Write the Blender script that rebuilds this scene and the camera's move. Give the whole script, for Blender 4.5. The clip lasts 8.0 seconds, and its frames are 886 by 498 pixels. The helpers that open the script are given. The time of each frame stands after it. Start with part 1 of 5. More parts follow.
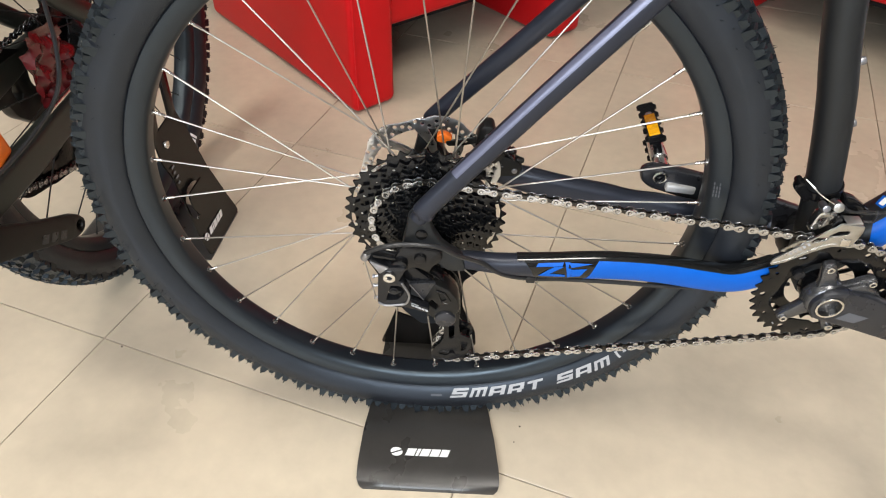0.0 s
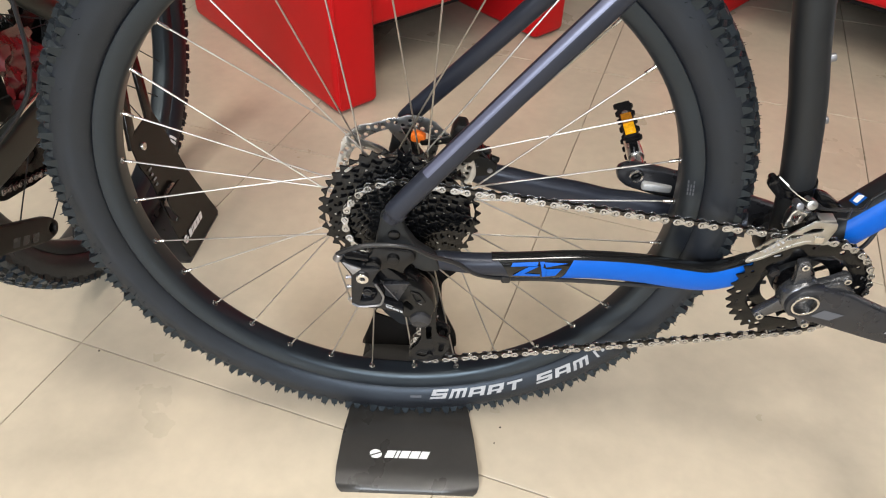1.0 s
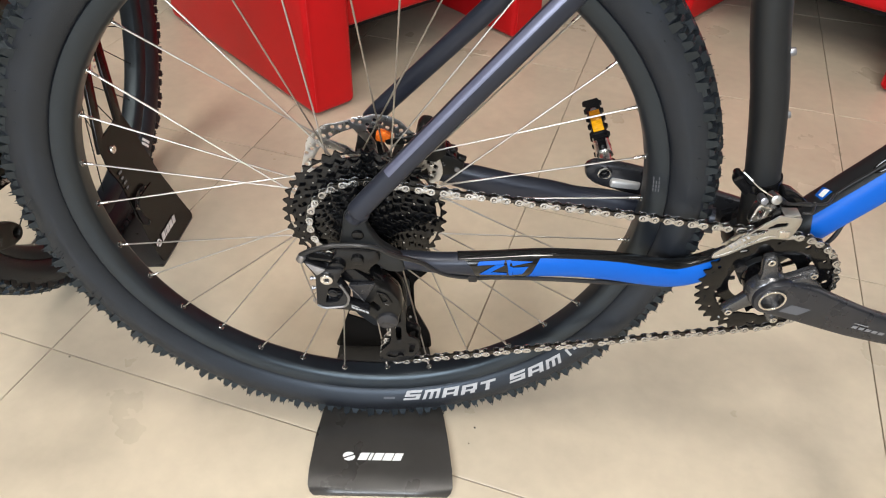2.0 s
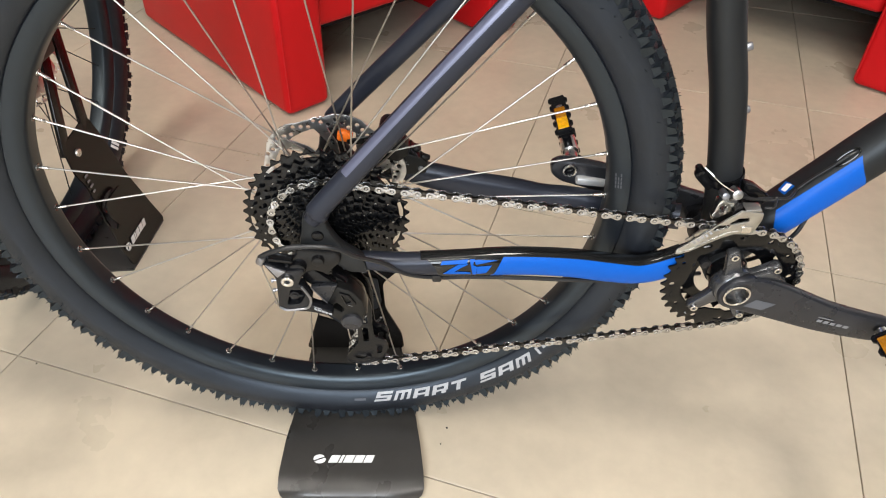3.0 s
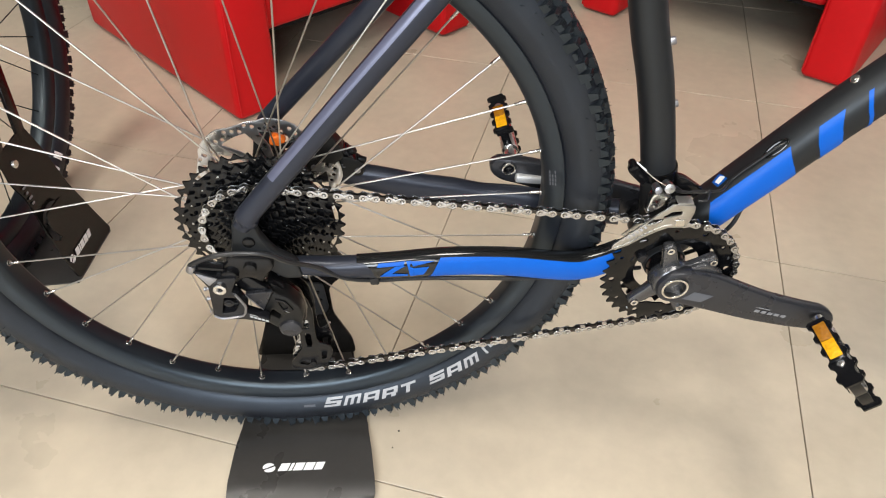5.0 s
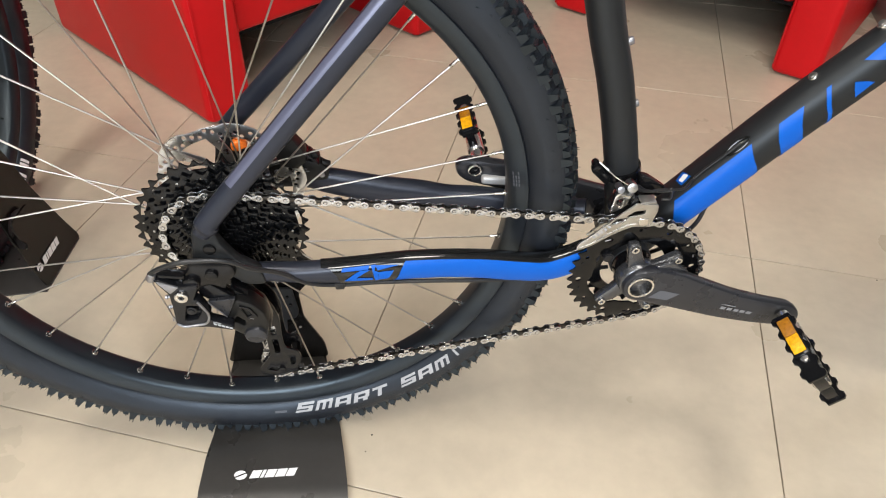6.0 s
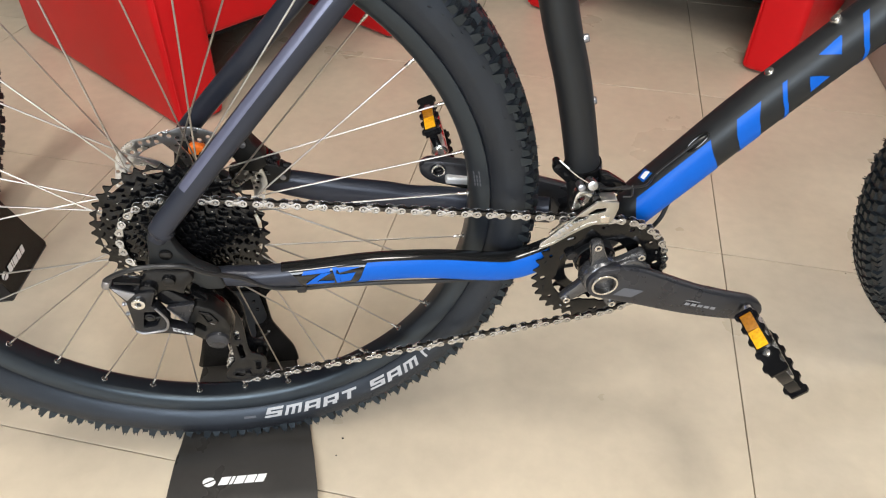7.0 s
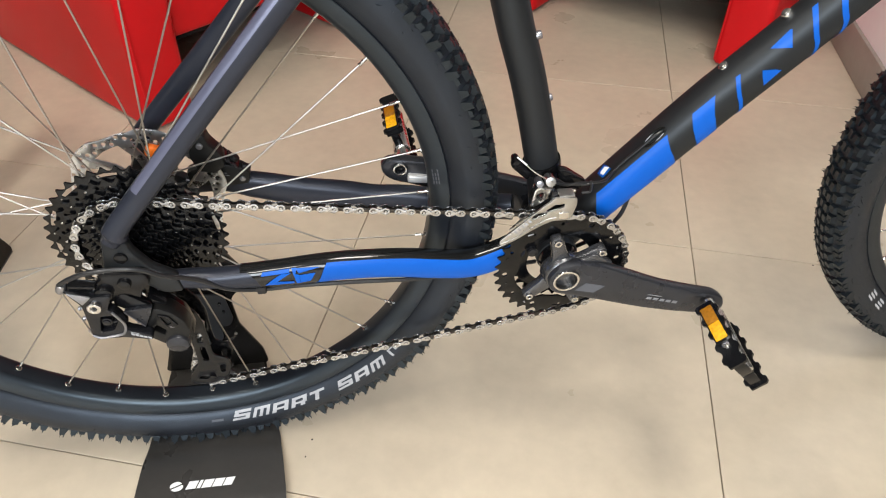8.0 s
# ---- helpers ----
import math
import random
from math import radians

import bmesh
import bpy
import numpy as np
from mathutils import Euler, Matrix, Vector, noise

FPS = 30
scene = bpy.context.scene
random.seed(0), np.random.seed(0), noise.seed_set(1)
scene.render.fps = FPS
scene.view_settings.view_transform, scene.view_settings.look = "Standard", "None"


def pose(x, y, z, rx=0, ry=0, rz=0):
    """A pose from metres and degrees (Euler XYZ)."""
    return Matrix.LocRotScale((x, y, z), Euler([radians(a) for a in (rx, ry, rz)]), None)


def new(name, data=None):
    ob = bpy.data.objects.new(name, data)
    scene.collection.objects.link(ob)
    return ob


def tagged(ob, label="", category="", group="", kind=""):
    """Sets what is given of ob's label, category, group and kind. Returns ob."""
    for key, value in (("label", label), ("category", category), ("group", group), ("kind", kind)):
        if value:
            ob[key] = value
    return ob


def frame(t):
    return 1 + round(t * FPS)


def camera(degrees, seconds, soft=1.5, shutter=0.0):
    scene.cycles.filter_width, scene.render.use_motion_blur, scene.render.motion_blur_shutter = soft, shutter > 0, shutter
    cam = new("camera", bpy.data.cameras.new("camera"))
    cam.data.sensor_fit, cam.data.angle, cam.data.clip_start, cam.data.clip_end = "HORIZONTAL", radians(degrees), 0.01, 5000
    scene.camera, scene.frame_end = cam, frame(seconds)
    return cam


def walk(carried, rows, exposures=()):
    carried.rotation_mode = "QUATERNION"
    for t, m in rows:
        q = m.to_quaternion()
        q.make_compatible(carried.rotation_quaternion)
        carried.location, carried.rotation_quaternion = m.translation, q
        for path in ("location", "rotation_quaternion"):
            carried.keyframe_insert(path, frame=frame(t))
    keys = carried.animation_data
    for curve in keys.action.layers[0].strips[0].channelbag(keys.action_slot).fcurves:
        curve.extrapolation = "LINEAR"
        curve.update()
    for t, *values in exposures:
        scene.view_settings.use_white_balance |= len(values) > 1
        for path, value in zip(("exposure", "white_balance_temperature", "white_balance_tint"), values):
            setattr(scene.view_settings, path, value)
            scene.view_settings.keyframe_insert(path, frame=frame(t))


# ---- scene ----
# ---- camera ----
cam = camera(64.0, 8.0, soft=1.1)
ROWS = [
    (0.0, 0.0339, -0.6209, 0.8492, 48.629, -1.12, 2.322),
    (0.5, 0.0422, -0.6192, 0.8466, 48.722, -1.217, 1.927),
    (1.0, 0.0528, -0.6172, 0.8453, 48.756, -1.218, 1.569),
    (1.5, 0.0649, -0.6163, 0.8419, 48.935, -1.186, 1.15),
    (1.7, 0.0702, -0.6154, 0.8414, 48.88, -1.184, 0.910),
    (2.8, 0.0994, -0.6105, 0.8386, 48.96, -1.17, -0.610),
    (3.0, 0.1047, -0.6096, 0.8381, 48.848, -1.168, -0.775),
    (3.5, 0.1158, -0.6095, 0.8369, 48.994, -1.137, -1.382),
    (4.0, 0.126, -0.6098, 0.8359, 49.018, -1.122, -2.074),
    (4.5, 0.1337, -0.6082, 0.8351, 48.904, -1.145, -2.809),
    (4.7, 0.138, -0.6076, 0.8354, 48.98, -1.146, -3.030),
    (5.8, 0.1614, -0.6042, 0.8369, 48.925, -1.151, -4.810),
    (6.0, 0.1657, -0.6036, 0.8372, 48.947, -1.152, -5.057),
    (6.5, 0.1767, -0.6019, 0.8374, 48.961, -1.195, -5.794),
    (7.0, 0.1906, -0.6033, 0.8351, 49.049, -1.123, -6.579),
    (7.5, 0.2019, -0.6046, 0.8342, 49.022, -1.094, -7.297),
    (8.0, 0.2172, -0.6073, 0.8345, 49.035, -1.104, -8.065),
]
walk(cam, [(t, pose(x, y, z, rx, ry, rz)) for t, x, y, z, rx, ry, rz in ROWS], [(0.0, 0.0), (8.0, 0.0)])

# ---- world and light ----
world = bpy.data.worlds.new("world")
scene.world = world
world.use_nodes = True
world.node_tree.nodes["Background"].inputs["Color"].default_value = (0.75, 0.85, 1.0, 1)
world.node_tree.nodes["Background"].inputs["Strength"].default_value = 0.3


def area_lamp(name, m, sx, sy, watts, color):
    data = bpy.data.lights.new(name, "AREA")
    data.shape, data.size, data.size_y, data.energy, data.color = "RECTANGLE", sx, sy, watts, color
    ob = new(name, data)
    ob.matrix_world = m
    return ob


GRID = radians(-18.3)          # the room stands square to its floor tiles
GM = Matrix.Rotation(GRID, 4, "Z")
ROOM = (-3.4, 2.4, -3.2, 3.0, 2.9)   # u0, u1, v0, v1, height along the tiles
# daylight through the shop window behind the camera, and ceiling panels
area_lamp("window_light", GM @ pose(0.55, -3.05, 1.60, 90, 0, 0), 2.4, 1.4, 165, (0.86, 0.93, 1.0))
PANELS = [(-1.1, -1.9), (0.8, -1.9), (-1.1, -0.3), (0.8, -0.3)]
for u, v in PANELS:
    area_lamp("panel_light", GM @ pose(u, v, 2.84, 0, 0, 0), 0.56, 0.56, 27, (1.0, 0.94, 0.85))


# ---- materials ----
def mat(name, color, rough=0.5, metal=0.0, var=0.12, scale=40.0, bump=0.0, bscale=None, coat=0.0, spec=0.5, rvar=0.1, island=0.0, objrand=0.0, tint=None):
    m = bpy.data.materials.new(name)
    m.use_nodes = True
    nt = m.node_tree
    b = nt.nodes["Principled BSDF"]
    b.inputs["Roughness"].default_value = rough
    b.inputs["Metallic"].default_value = metal
    b.inputs["Coat Weight"].default_value = coat
    b.inputs["Coat Roughness"].default_value = 0.15
    b.inputs["Specular IOR Level"].default_value = spec
    if tint:
        b.inputs["Specular Tint"].default_value = (*tint, 1)
    tc = nt.nodes.new("ShaderNodeTexCoord")
    big = nt.nodes.new("ShaderNodeTexNoise")
    big.inputs["Scale"].default_value = scale
    big.inputs["Detail"].default_value = 6
    fine = nt.nodes.new("ShaderNodeTexNoise")
    fine.inputs["Scale"].default_value = scale * 9
    fine.inputs["Detail"].default_value = 3
    nt.links.new(tc.outputs["Object"], big.inputs["Vector"])
    nt.links.new(tc.outputs["Object"], fine.inputs["Vector"])
    add = nt.nodes.new("ShaderNodeMath")
    add.operation = "MULTIPLY_ADD"
    nt.links.new(fine.outputs["Fac"], add.inputs[0])
    add.inputs[1].default_value = 0.5
    nt.links.new(big.outputs["Fac"], add.inputs[2])
    ramp = nt.nodes.new("ShaderNodeMapRange")
    ramp.inputs["From Min"].default_value = 0.30
    ramp.inputs["From Max"].default_value = 1.20
    ramp.inputs["To Min"].default_value = 1 - var
    ramp.inputs["To Max"].default_value = 1 + var
    nt.links.new(add.outputs[0], ramp.inputs["Value"])
    fac = ramp.outputs["Result"]
    for amount, node, socket in ((island, "ShaderNodeNewGeometry", "Random Per Island"), (objrand, "ShaderNodeObjectInfo", "Random")):
        if amount:
            src = nt.nodes.new(node)
            r2 = nt.nodes.new("ShaderNodeMapRange")
            r2.inputs["To Min"].default_value, r2.inputs["To Max"].default_value = 1 - amount, 1 + amount
            nt.links.new(src.outputs[socket], r2.inputs["Value"])
            mul = nt.nodes.new("ShaderNodeMath")
            mul.operation = "MULTIPLY"
            nt.links.new(fac, mul.inputs[0])
            nt.links.new(r2.outputs["Result"], mul.inputs[1])
            fac = mul.outputs[0]
    scl = nt.nodes.new("ShaderNodeVectorMath")
    scl.operation = "SCALE"
    scl.inputs[0].default_value = color
    nt.links.new(fac, scl.inputs["Scale"])
    nt.links.new(scl.outputs["Vector"], b.inputs["Base Color"])
    if rvar:
        rr = nt.nodes.new("ShaderNodeMapRange")
        rr.inputs["From Min"].default_value, rr.inputs["From Max"].default_value = 0.1, 0.9
        rr.inputs["To Min"].default_value, rr.inputs["To Max"].default_value = max(0.02, rough - rvar), min(1, rough + rvar)
        nt.links.new(big.outputs["Fac"], rr.inputs["Value"])
        nt.links.new(rr.outputs["Result"], b.inputs["Roughness"])
    if bump:
        bn = nt.nodes.new("ShaderNodeTexNoise")
        bn.inputs["Scale"].default_value = bscale or scale * 12
        bn.inputs["Detail"].default_value = 4
        nt.links.new(tc.outputs["Object"], bn.inputs["Vector"])
        bu = nt.nodes.new("ShaderNodeBump")
        bu.inputs["Strength"].default_value = bump
        bu.inputs["Distance"].default_value = 0.002
        nt.links.new(bn.outputs["Fac"], bu.inputs["Height"])
        nt.links.new(bu.outputs["Normal"], b.inputs["Normal"])
    return m


M_TILE = mat("floor_tile", (0.498, 0.4255, 0.3235), 0.30, 0, 0.20, 4.0, 0.06, 60, rvar=0.08, objrand=0.03)
M_SKIRT = mat("grey_brown_skirting_tile", (0.26, 0.23, 0.20), 0.35, 0, 0.15, 6.0, 0.05, 60, rvar=0.08)
M_GROUT = mat("grout", (0.34, 0.28, 0.21), 0.9, 0, 0.2, 30)
M_WALL = mat("wall_paint", (0.86, 0.86, 0.88), 0.75, 0, 0.04, 4, 0.15, 300)
# unseen ceiling: held at mid-grey to weaken the bounce
M_CEIL = mat("ceiling_paint", (0.42, 0.41, 0.40), 0.85, 0, 0.03, 4)
M_LEATHER = mat("red_leather", (0.50, 0.006, 0.009), 0.40, 0, 0.10, 9, 0.20, 420, rvar=0.08, spec=0.2)
M_LINING = mat("black_lining", (0.008, 0.0075, 0.0075), 0.9, 0, 0.2, 30, spec=0.2)
M_RUBBER = mat("tyre_rubber", (0.0085, 0.0094, 0.0122), 0.40, 0, 0.45, 22, 0.18, 900, rvar=0.12, spec=0.54, tint=(0.72, 0.84, 1.0))
M_TREAD = mat("tread_rubber", (0.0048, 0.0062, 0.0082), 0.40, 0, 0.4, 60, 0.25, 900, island=0.35, spec=0.52, tint=(0.74, 0.89, 1.0))
M_RIM = mat("black_rim", (0.0060, 0.0070, 0.0098), 0.35, 0, 0.2, 30, 0.04, 900, spec=0.60, tint=(0.74, 0.89, 1.0))
M_FRAME = mat("satin_black_paint", (0.0088, 0.0090, 0.0098), 0.50, 0.0, 0.15, 20, 0.04, 1500, spec=0.42, tint=(0.88, 0.95, 1.0))
M_GLOSS = mat("gloss_black_film", (0.006, 0.006, 0.006), 0.10, 0, 0.15, 25, rvar=0.04)
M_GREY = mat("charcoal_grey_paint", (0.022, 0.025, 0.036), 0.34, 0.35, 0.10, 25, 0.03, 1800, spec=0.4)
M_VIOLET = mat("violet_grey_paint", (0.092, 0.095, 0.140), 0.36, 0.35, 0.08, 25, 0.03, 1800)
M_BLUE = mat("blue_paint", (0.0005, 0.084, 0.42), 0.45, 0, 0.06, 25, 0.03, 1500, spec=0.22)
M_STEEL = mat("steel_spoke", (0.47, 0.44, 0.405), 0.38, 1.0, 0.12, 60)
M_NIPPLE = mat("nickel_nipple", (0.58, 0.56, 0.53), 0.26, 1.0, 0.1, 200)
M_CHAIN = mat("nickel_chain_plate", (0.57, 0.58, 0.60), 0.24, 1.0, 0.15, 180, island=0.08, objrand=0.08)
M_CHAIN_IN = mat("dark_chain_plate", (0.07, 0.065, 0.06), 0.34, 1.0, 0.25, 180)
M_COG = mat("black_steel_cog", (0.0026, 0.0027, 0.0031), 0.15, 0.0, 0.3, 90, 0.06, 700, rvar=0.05, spec=0.32)
M_ROTOR = mat("brushed_rotor_steel", (0.66, 0.66, 0.665), 0.30, 1.0, 0.12, 120, 0.05, 900)
M_ALU = mat("polished_aluminium", (0.72, 0.70, 0.67), 0.25, 1.0, 0.1, 80)
M_CRANK = mat("anthracite_crank_coat", (0.042, 0.043, 0.049), 0.29, 0.6, 0.12, 50, 0.03, 1500)
M_BRAKE = mat("black_anodised_alloy", (0.0050, 0.0050, 0.0056), 0.18, 0.0, 0.2, 80, rvar=0.06, spec=0.28)
M_PLASTIC = mat("black_plastic", (0.009, 0.009, 0.010), 0.4, 0, 0.2, 80, spec=0.4)
M_CABLE = mat("black_cable_housing", (0.012, 0.012, 0.013), 0.35, 0, 0.1, 100)
M_AMBER = mat("amber_reflector", (0.82, 0.39, 0.004), 0.16, 0, 0.5, 300, 0.9, 620, rvar=0.05)
M_AMBER_DARK = mat("deep_amber_reflector", (0.32, 0.125, 0.004), 0.16, 0, 0.5, 300, 0.9, 620, rvar=0.05)
M_LETTER = mat("pale_grey_print", (0.34, 0.34, 0.35), 0.55, 0, 0.25, 120)
M_CALIPER = mat("satin_black_alloy", (0.0060, 0.0058, 0.0056), 0.42, 0, 0.2, 80, 0.04, 900, spec=0.30)
M_SILVER = mat("bare_cast_alloy", (0.62, 0.61, 0.60), 0.5, 0.5, 0.1, 80)
# crank coat made lighter for the spider; its highlights are put into the colour
M_SPIDER = mat("lit_anthracite_coat", (0.105, 0.106, 0.112), 0.24, 0.75, 0.12, 50, 0.03, 1500)
# pale metal for the dots that stand in for window glints on the cogs
M_COG_GLINT = mat("cog_glint", (0.46, 0.46, 0.47), 0.24, 1.0, 0.2, 300)
M_ORANGE = mat("orange_plastic", (0.80, 0.16, 0.012), 0.4, 0, 0.06, 60)
# stand's coat where it lies in shadow; the shade is put into the colour
M_STAND = mat("shaded_powder_coat", (0.0075, 0.0066, 0.0062), 0.20, 0, 0.25, 14, 0.06, 1200, rvar=0.08, spec=0.30)
M_WHITE = mat("white_print", (0.8, 0.8, 0.8), 0.5, 0, 0.06, 60)
M_GREYPRINT = mat("grey_print", (0.17, 0.17, 0.178), 0.5, 0, 0.2, 90)
M_PANEL = mat("slate_grey_panel_paint", (0.088, 0.093, 0.108), 0.4, 0.2, 0.1, 60, 0.03, 1500)
M_SATIN = mat("satin_grey_alloy", (0.30, 0.30, 0.32), 0.34, 0.9, 0.12, 90)
M_LINK = mat("dark_grey_link_coat", (0.013, 0.0135, 0.016), 0.22, 0.4, 0.15, 60, 0.03, 1500)
M_HOOK = mat("grey_stand_steel", (0.020, 0.021, 0.023), 0.42, 0, 0.15, 30, 0.05, 1200)
# the same stand's coat where lit, painted lighter for the base plate
M_BASE = mat("lit_powder_coat", (0.036, 0.0335, 0.031), 0.30, 0, 0.25, 14, 0.10, 1200, rvar=0.1, spec=0.55)
M_CAGE = mat("pressed_steel_cage", (0.50, 0.495, 0.48), 0.30, 1.0, 0.15, 90)
# plastic wrap; the red it reflects is put into its base colour
M_FILM = mat("red_sheen_film", (0.085, 0.007, 0.009), 0.10, 0, 0.6, 30, coat=0.5, rvar=0.05)
M_BORE = mat("turned_axle_steel", (0.20, 0.19, 0.175), 0.30, 1.0, 0.15, 90)
# brown-black crank, darkened further in colour for the dim left side
M_CRANK_DARK = mat("shaded_brown_crank_coat", (0.0095, 0.0080, 0.0076), 0.42, 0.2, 0.15, 50, 0.03, 1500, spec=0.24)
# for unseen walls only; the dark tone lowers fill and deepens the blacks
M_WALL_DARK = mat("unseen_dark_wall", (0.16, 0.155, 0.15), 0.8, 0, 0.08, 4, 0.15, 300)
M_GREEN = mat("dark_green_paint", (0.015, 0.017, 0.0142), 0.36, 0.1, 0.12, 20, 0.03, 1500)
M_GLOW = bpy.data.materials.new("panel_diffuser")
M_GLOW.use_nodes = True
M_GLOW.node_tree.nodes["Principled BSDF"].inputs["Emission Color"].default_value = (1, 0.96, 0.9, 1)
M_GLOW.node_tree.nodes["Principled BSDF"].inputs["Emission Strength"].default_value = 3.0


# ---- mesh helpers ----
def finish(bm, smooth=35):
    bmesh.ops.recalc_face_normals(bm, faces=bm.faces)
    lim = radians(smooth)
    for f in bm.faces:
        f.smooth = True
    for e in bm.edges:
        if len(e.link_faces) == 2 and e.calc_face_angle(0) > lim:
            e.smooth = False


def mesh_of(name, bm, material, smooth=35):
    finish(bm, smooth)
    me = bpy.data.meshes.new(name)
    bm.to_mesh(me)
    bm.free()
    for m in (material if isinstance(material, (list, tuple)) else [material]):
        me.materials.append(m)
    return me


def part(name, bm, material, parent, label="", smooth=35, kind="", m=None):
    me = bm if isinstance(bm, bpy.types.Mesh) else mesh_of(name, bm, material, smooth)
    ob = new(name, me)
    ob.parent = parent
    if m is not None:
        ob.matrix_local = m
    return tagged(ob, label, kind=kind)


def thing(name, label, category, m=None, group="", kind=""):
    ob = new(name)
    ob.empty_display_size = 0.1
    if m is not None:
        ob.matrix_world = m
    return tagged(ob, label, category, group, kind)


def box(bm, c, s, rot=None, bevel=0.0, seg=2):
    m = Matrix.Translation(c) @ (rot.to_4x4() if rot is not None else Matrix()) @ Matrix.Diagonal((*s, 1))
    made = bmesh.ops.create_cube(bm, size=1, matrix=m)
    if bevel:
        edges = list({e for v in made["verts"] for e in v.link_edges})
        bmesh.ops.bevel(bm, geom=edges, offset=bevel, segments=seg, profile=0.5, affect="EDGES")


def cyl(bm, a, b, r0, r1=None, seg=16, caps=True, bevel=0.0):
    a, b = Vector(a), Vector(b)
    d = b - a
    m = Matrix.Translation((a + b) / 2) @ d.to_track_quat("Z", "Y").to_matrix().to_4x4()
    made = bmesh.ops.create_cone(bm, cap_ends=caps, segments=seg, radius1=r0, radius2=r0 if r1 is None else r1, depth=d.length, matrix=m)
    if bevel:
        edges = [e for e in {e for v in made["verts"] for e in v.link_edges} if any(len(f.verts) > 4 for f in e.link_faces)]
        bmesh.ops.bevel(bm, geom=edges, offset=bevel, segments=2, profile=0.5, affect="EDGES")


def lathe(bm, profile, seg=64, closed=False, axis_c=(0, 0, 0), a0=0.0, a1=2 * math.pi):
    """Turns (radius, y) pairs round the y axis through axis_c."""
    full = abs(a1 - a0 - 2 * math.pi) < 1e-6
    n = seg if full else seg + 1
    rings = []
    for i in range(n):
        a = a0 + (a1 - a0) * i / seg
        rings.append([bm.verts.new((axis_c[0] + r * math.cos(a), axis_c[1] + y, axis_c[2] + r * math.sin(a))) for r, y in profile])
    k = len(profile)
    for i in range(seg):
        p, q = rings[i], rings[(i + 1) % n]
        for j in range(k if closed else k - 1):
            bm.faces.new((p[j], q[j], q[(j + 1) % k], p[(j + 1) % k]))


def smooth_path(pts, n=8):
    """Catmull-Rom through the points; tuples may carry more than three numbers."""
    P = [np.array(p, float) for p in pts]
    P = [2 * P[0] - P[1]] + P + [2 * P[-1] - P[-2]]
    out = []
    for i in range(1, len(P) - 2):
        p0, p1, p2, p3 = P[i - 1:i + 3]
        for k in range(n):
            t = k / n
            out.append(0.5 * (2 * p1 + (p2 - p0) * t + (2 * p0 - 5 * p1 + 4 * p2 - p3) * t * t + (3 * p1 - p0 - 3 * p2 + p3) * t ** 3))
    out.append(P[-2])
    return out


def sweep(bm, pts, seg=20, a0=0.0, a1=360.0, grow=0.0, power=2.0, ref=(0, 1, 0), caps=True):
    """A tube along rows (x, y, z, half width along ref, half height across it). a0..a1 in degrees keeps a strip of its skin; 0 is along ref, 90 its lower side on a tube that runs forward."""
    full = a1 - a0 > 359
    n = seg if full else seg + 1
    rings = []
    C = [Vector(p[:3]) for p in pts]
    for i, p in enumerate(pts):
        t = (C[min(i + 1, len(C) - 1)] - C[max(i - 1, 0)]).normalized()
        s = (Vector(ref) - t * t.dot(Vector(ref))).normalized()
        u = t.cross(s) * -1
        ring = []
        for k in range(n):
            a = radians(a0 + (a1 - a0) * k / seg)
            c, d = math.cos(a), math.sin(a)
            e = 2 / power
            c, d = math.copysign(abs(c) ** e, c), math.copysign(abs(d) ** e, d)
            ring.append(bm.verts.new(C[i] + s * c * (p[3] + grow) + u * d * (p[4] + grow)))
        rings.append(ring)
    for p, q in zip(rings, rings[1:]):
        for k in range(seg):
            bm.faces.new((p[k], p[(k + 1) % n], q[(k + 1) % n], q[k]))
    if full and caps:
        bm.faces.new(rings[0])
        bm.faces.new(rings[-1])


def wire(bm, pts, r, n=8, seg=8):
    sweep(bm, [(*p[:3], r, r) for p in smooth_path(pts, n)], seg=seg, ref=(0.31, 0.9, 0.3))


def loop_pts(c, r, n, a0=0.0):
    return [(c[0] + r * math.cos(a0 + 2 * math.pi * i / n), c[1] + r * math.sin(a0 + 2 * math.pi * i / n)) for i in range(n)]


def plate(bm, outline, y0, y1, holes=(), bevel=0.0, m=None):
    """A flat plate in the x-z plane from outline and holes (x, z), between y0 and y1."""
    tmp = bmesh.new()
    edges = []
    for lp in (outline, *holes):
        vs = [tmp.verts.new((x, y0, z)) for x, z in lp]
        edges += [tmp.edges.new((vs[i], vs[(i + 1) % len(vs)])) for i in range(len(vs))]
    bmesh.ops.triangle_fill(tmp, use_beauty=True, use_dissolve=False, edges=edges)
    faces = list(tmp.faces)
    ext = bmesh.ops.extrude_face_region(tmp, geom=faces)
    bmesh.ops.translate(tmp, vec=(0, y1 - y0, 0), verts=[g for g in ext["geom"] if isinstance(g, bmesh.types.BMVert)])
    bmesh.ops.recalc_face_normals(tmp, faces=tmp.faces)
    if bevel:
        es = [e for e in tmp.edges if len(e.link_faces) == 2 and e.calc_face_angle(0) > 0.9 and abs(e.verts[0].co.y - e.verts[1].co.y) < 1e-6]
        bmesh.ops.bevel(tmp, geom=es, offset=bevel, segments=2, profile=0.5, affect="EDGES")
    if m is not None:
        bmesh.ops.transform(tmp, matrix=m, verts=tmp.verts)
    tmp.normal_update()
    me = bpy.data.meshes.new("tmp")
    tmp.to_mesh(me)
    tmp.free()
    bm.from_mesh(me)
    bpy.data.meshes.remove(me)


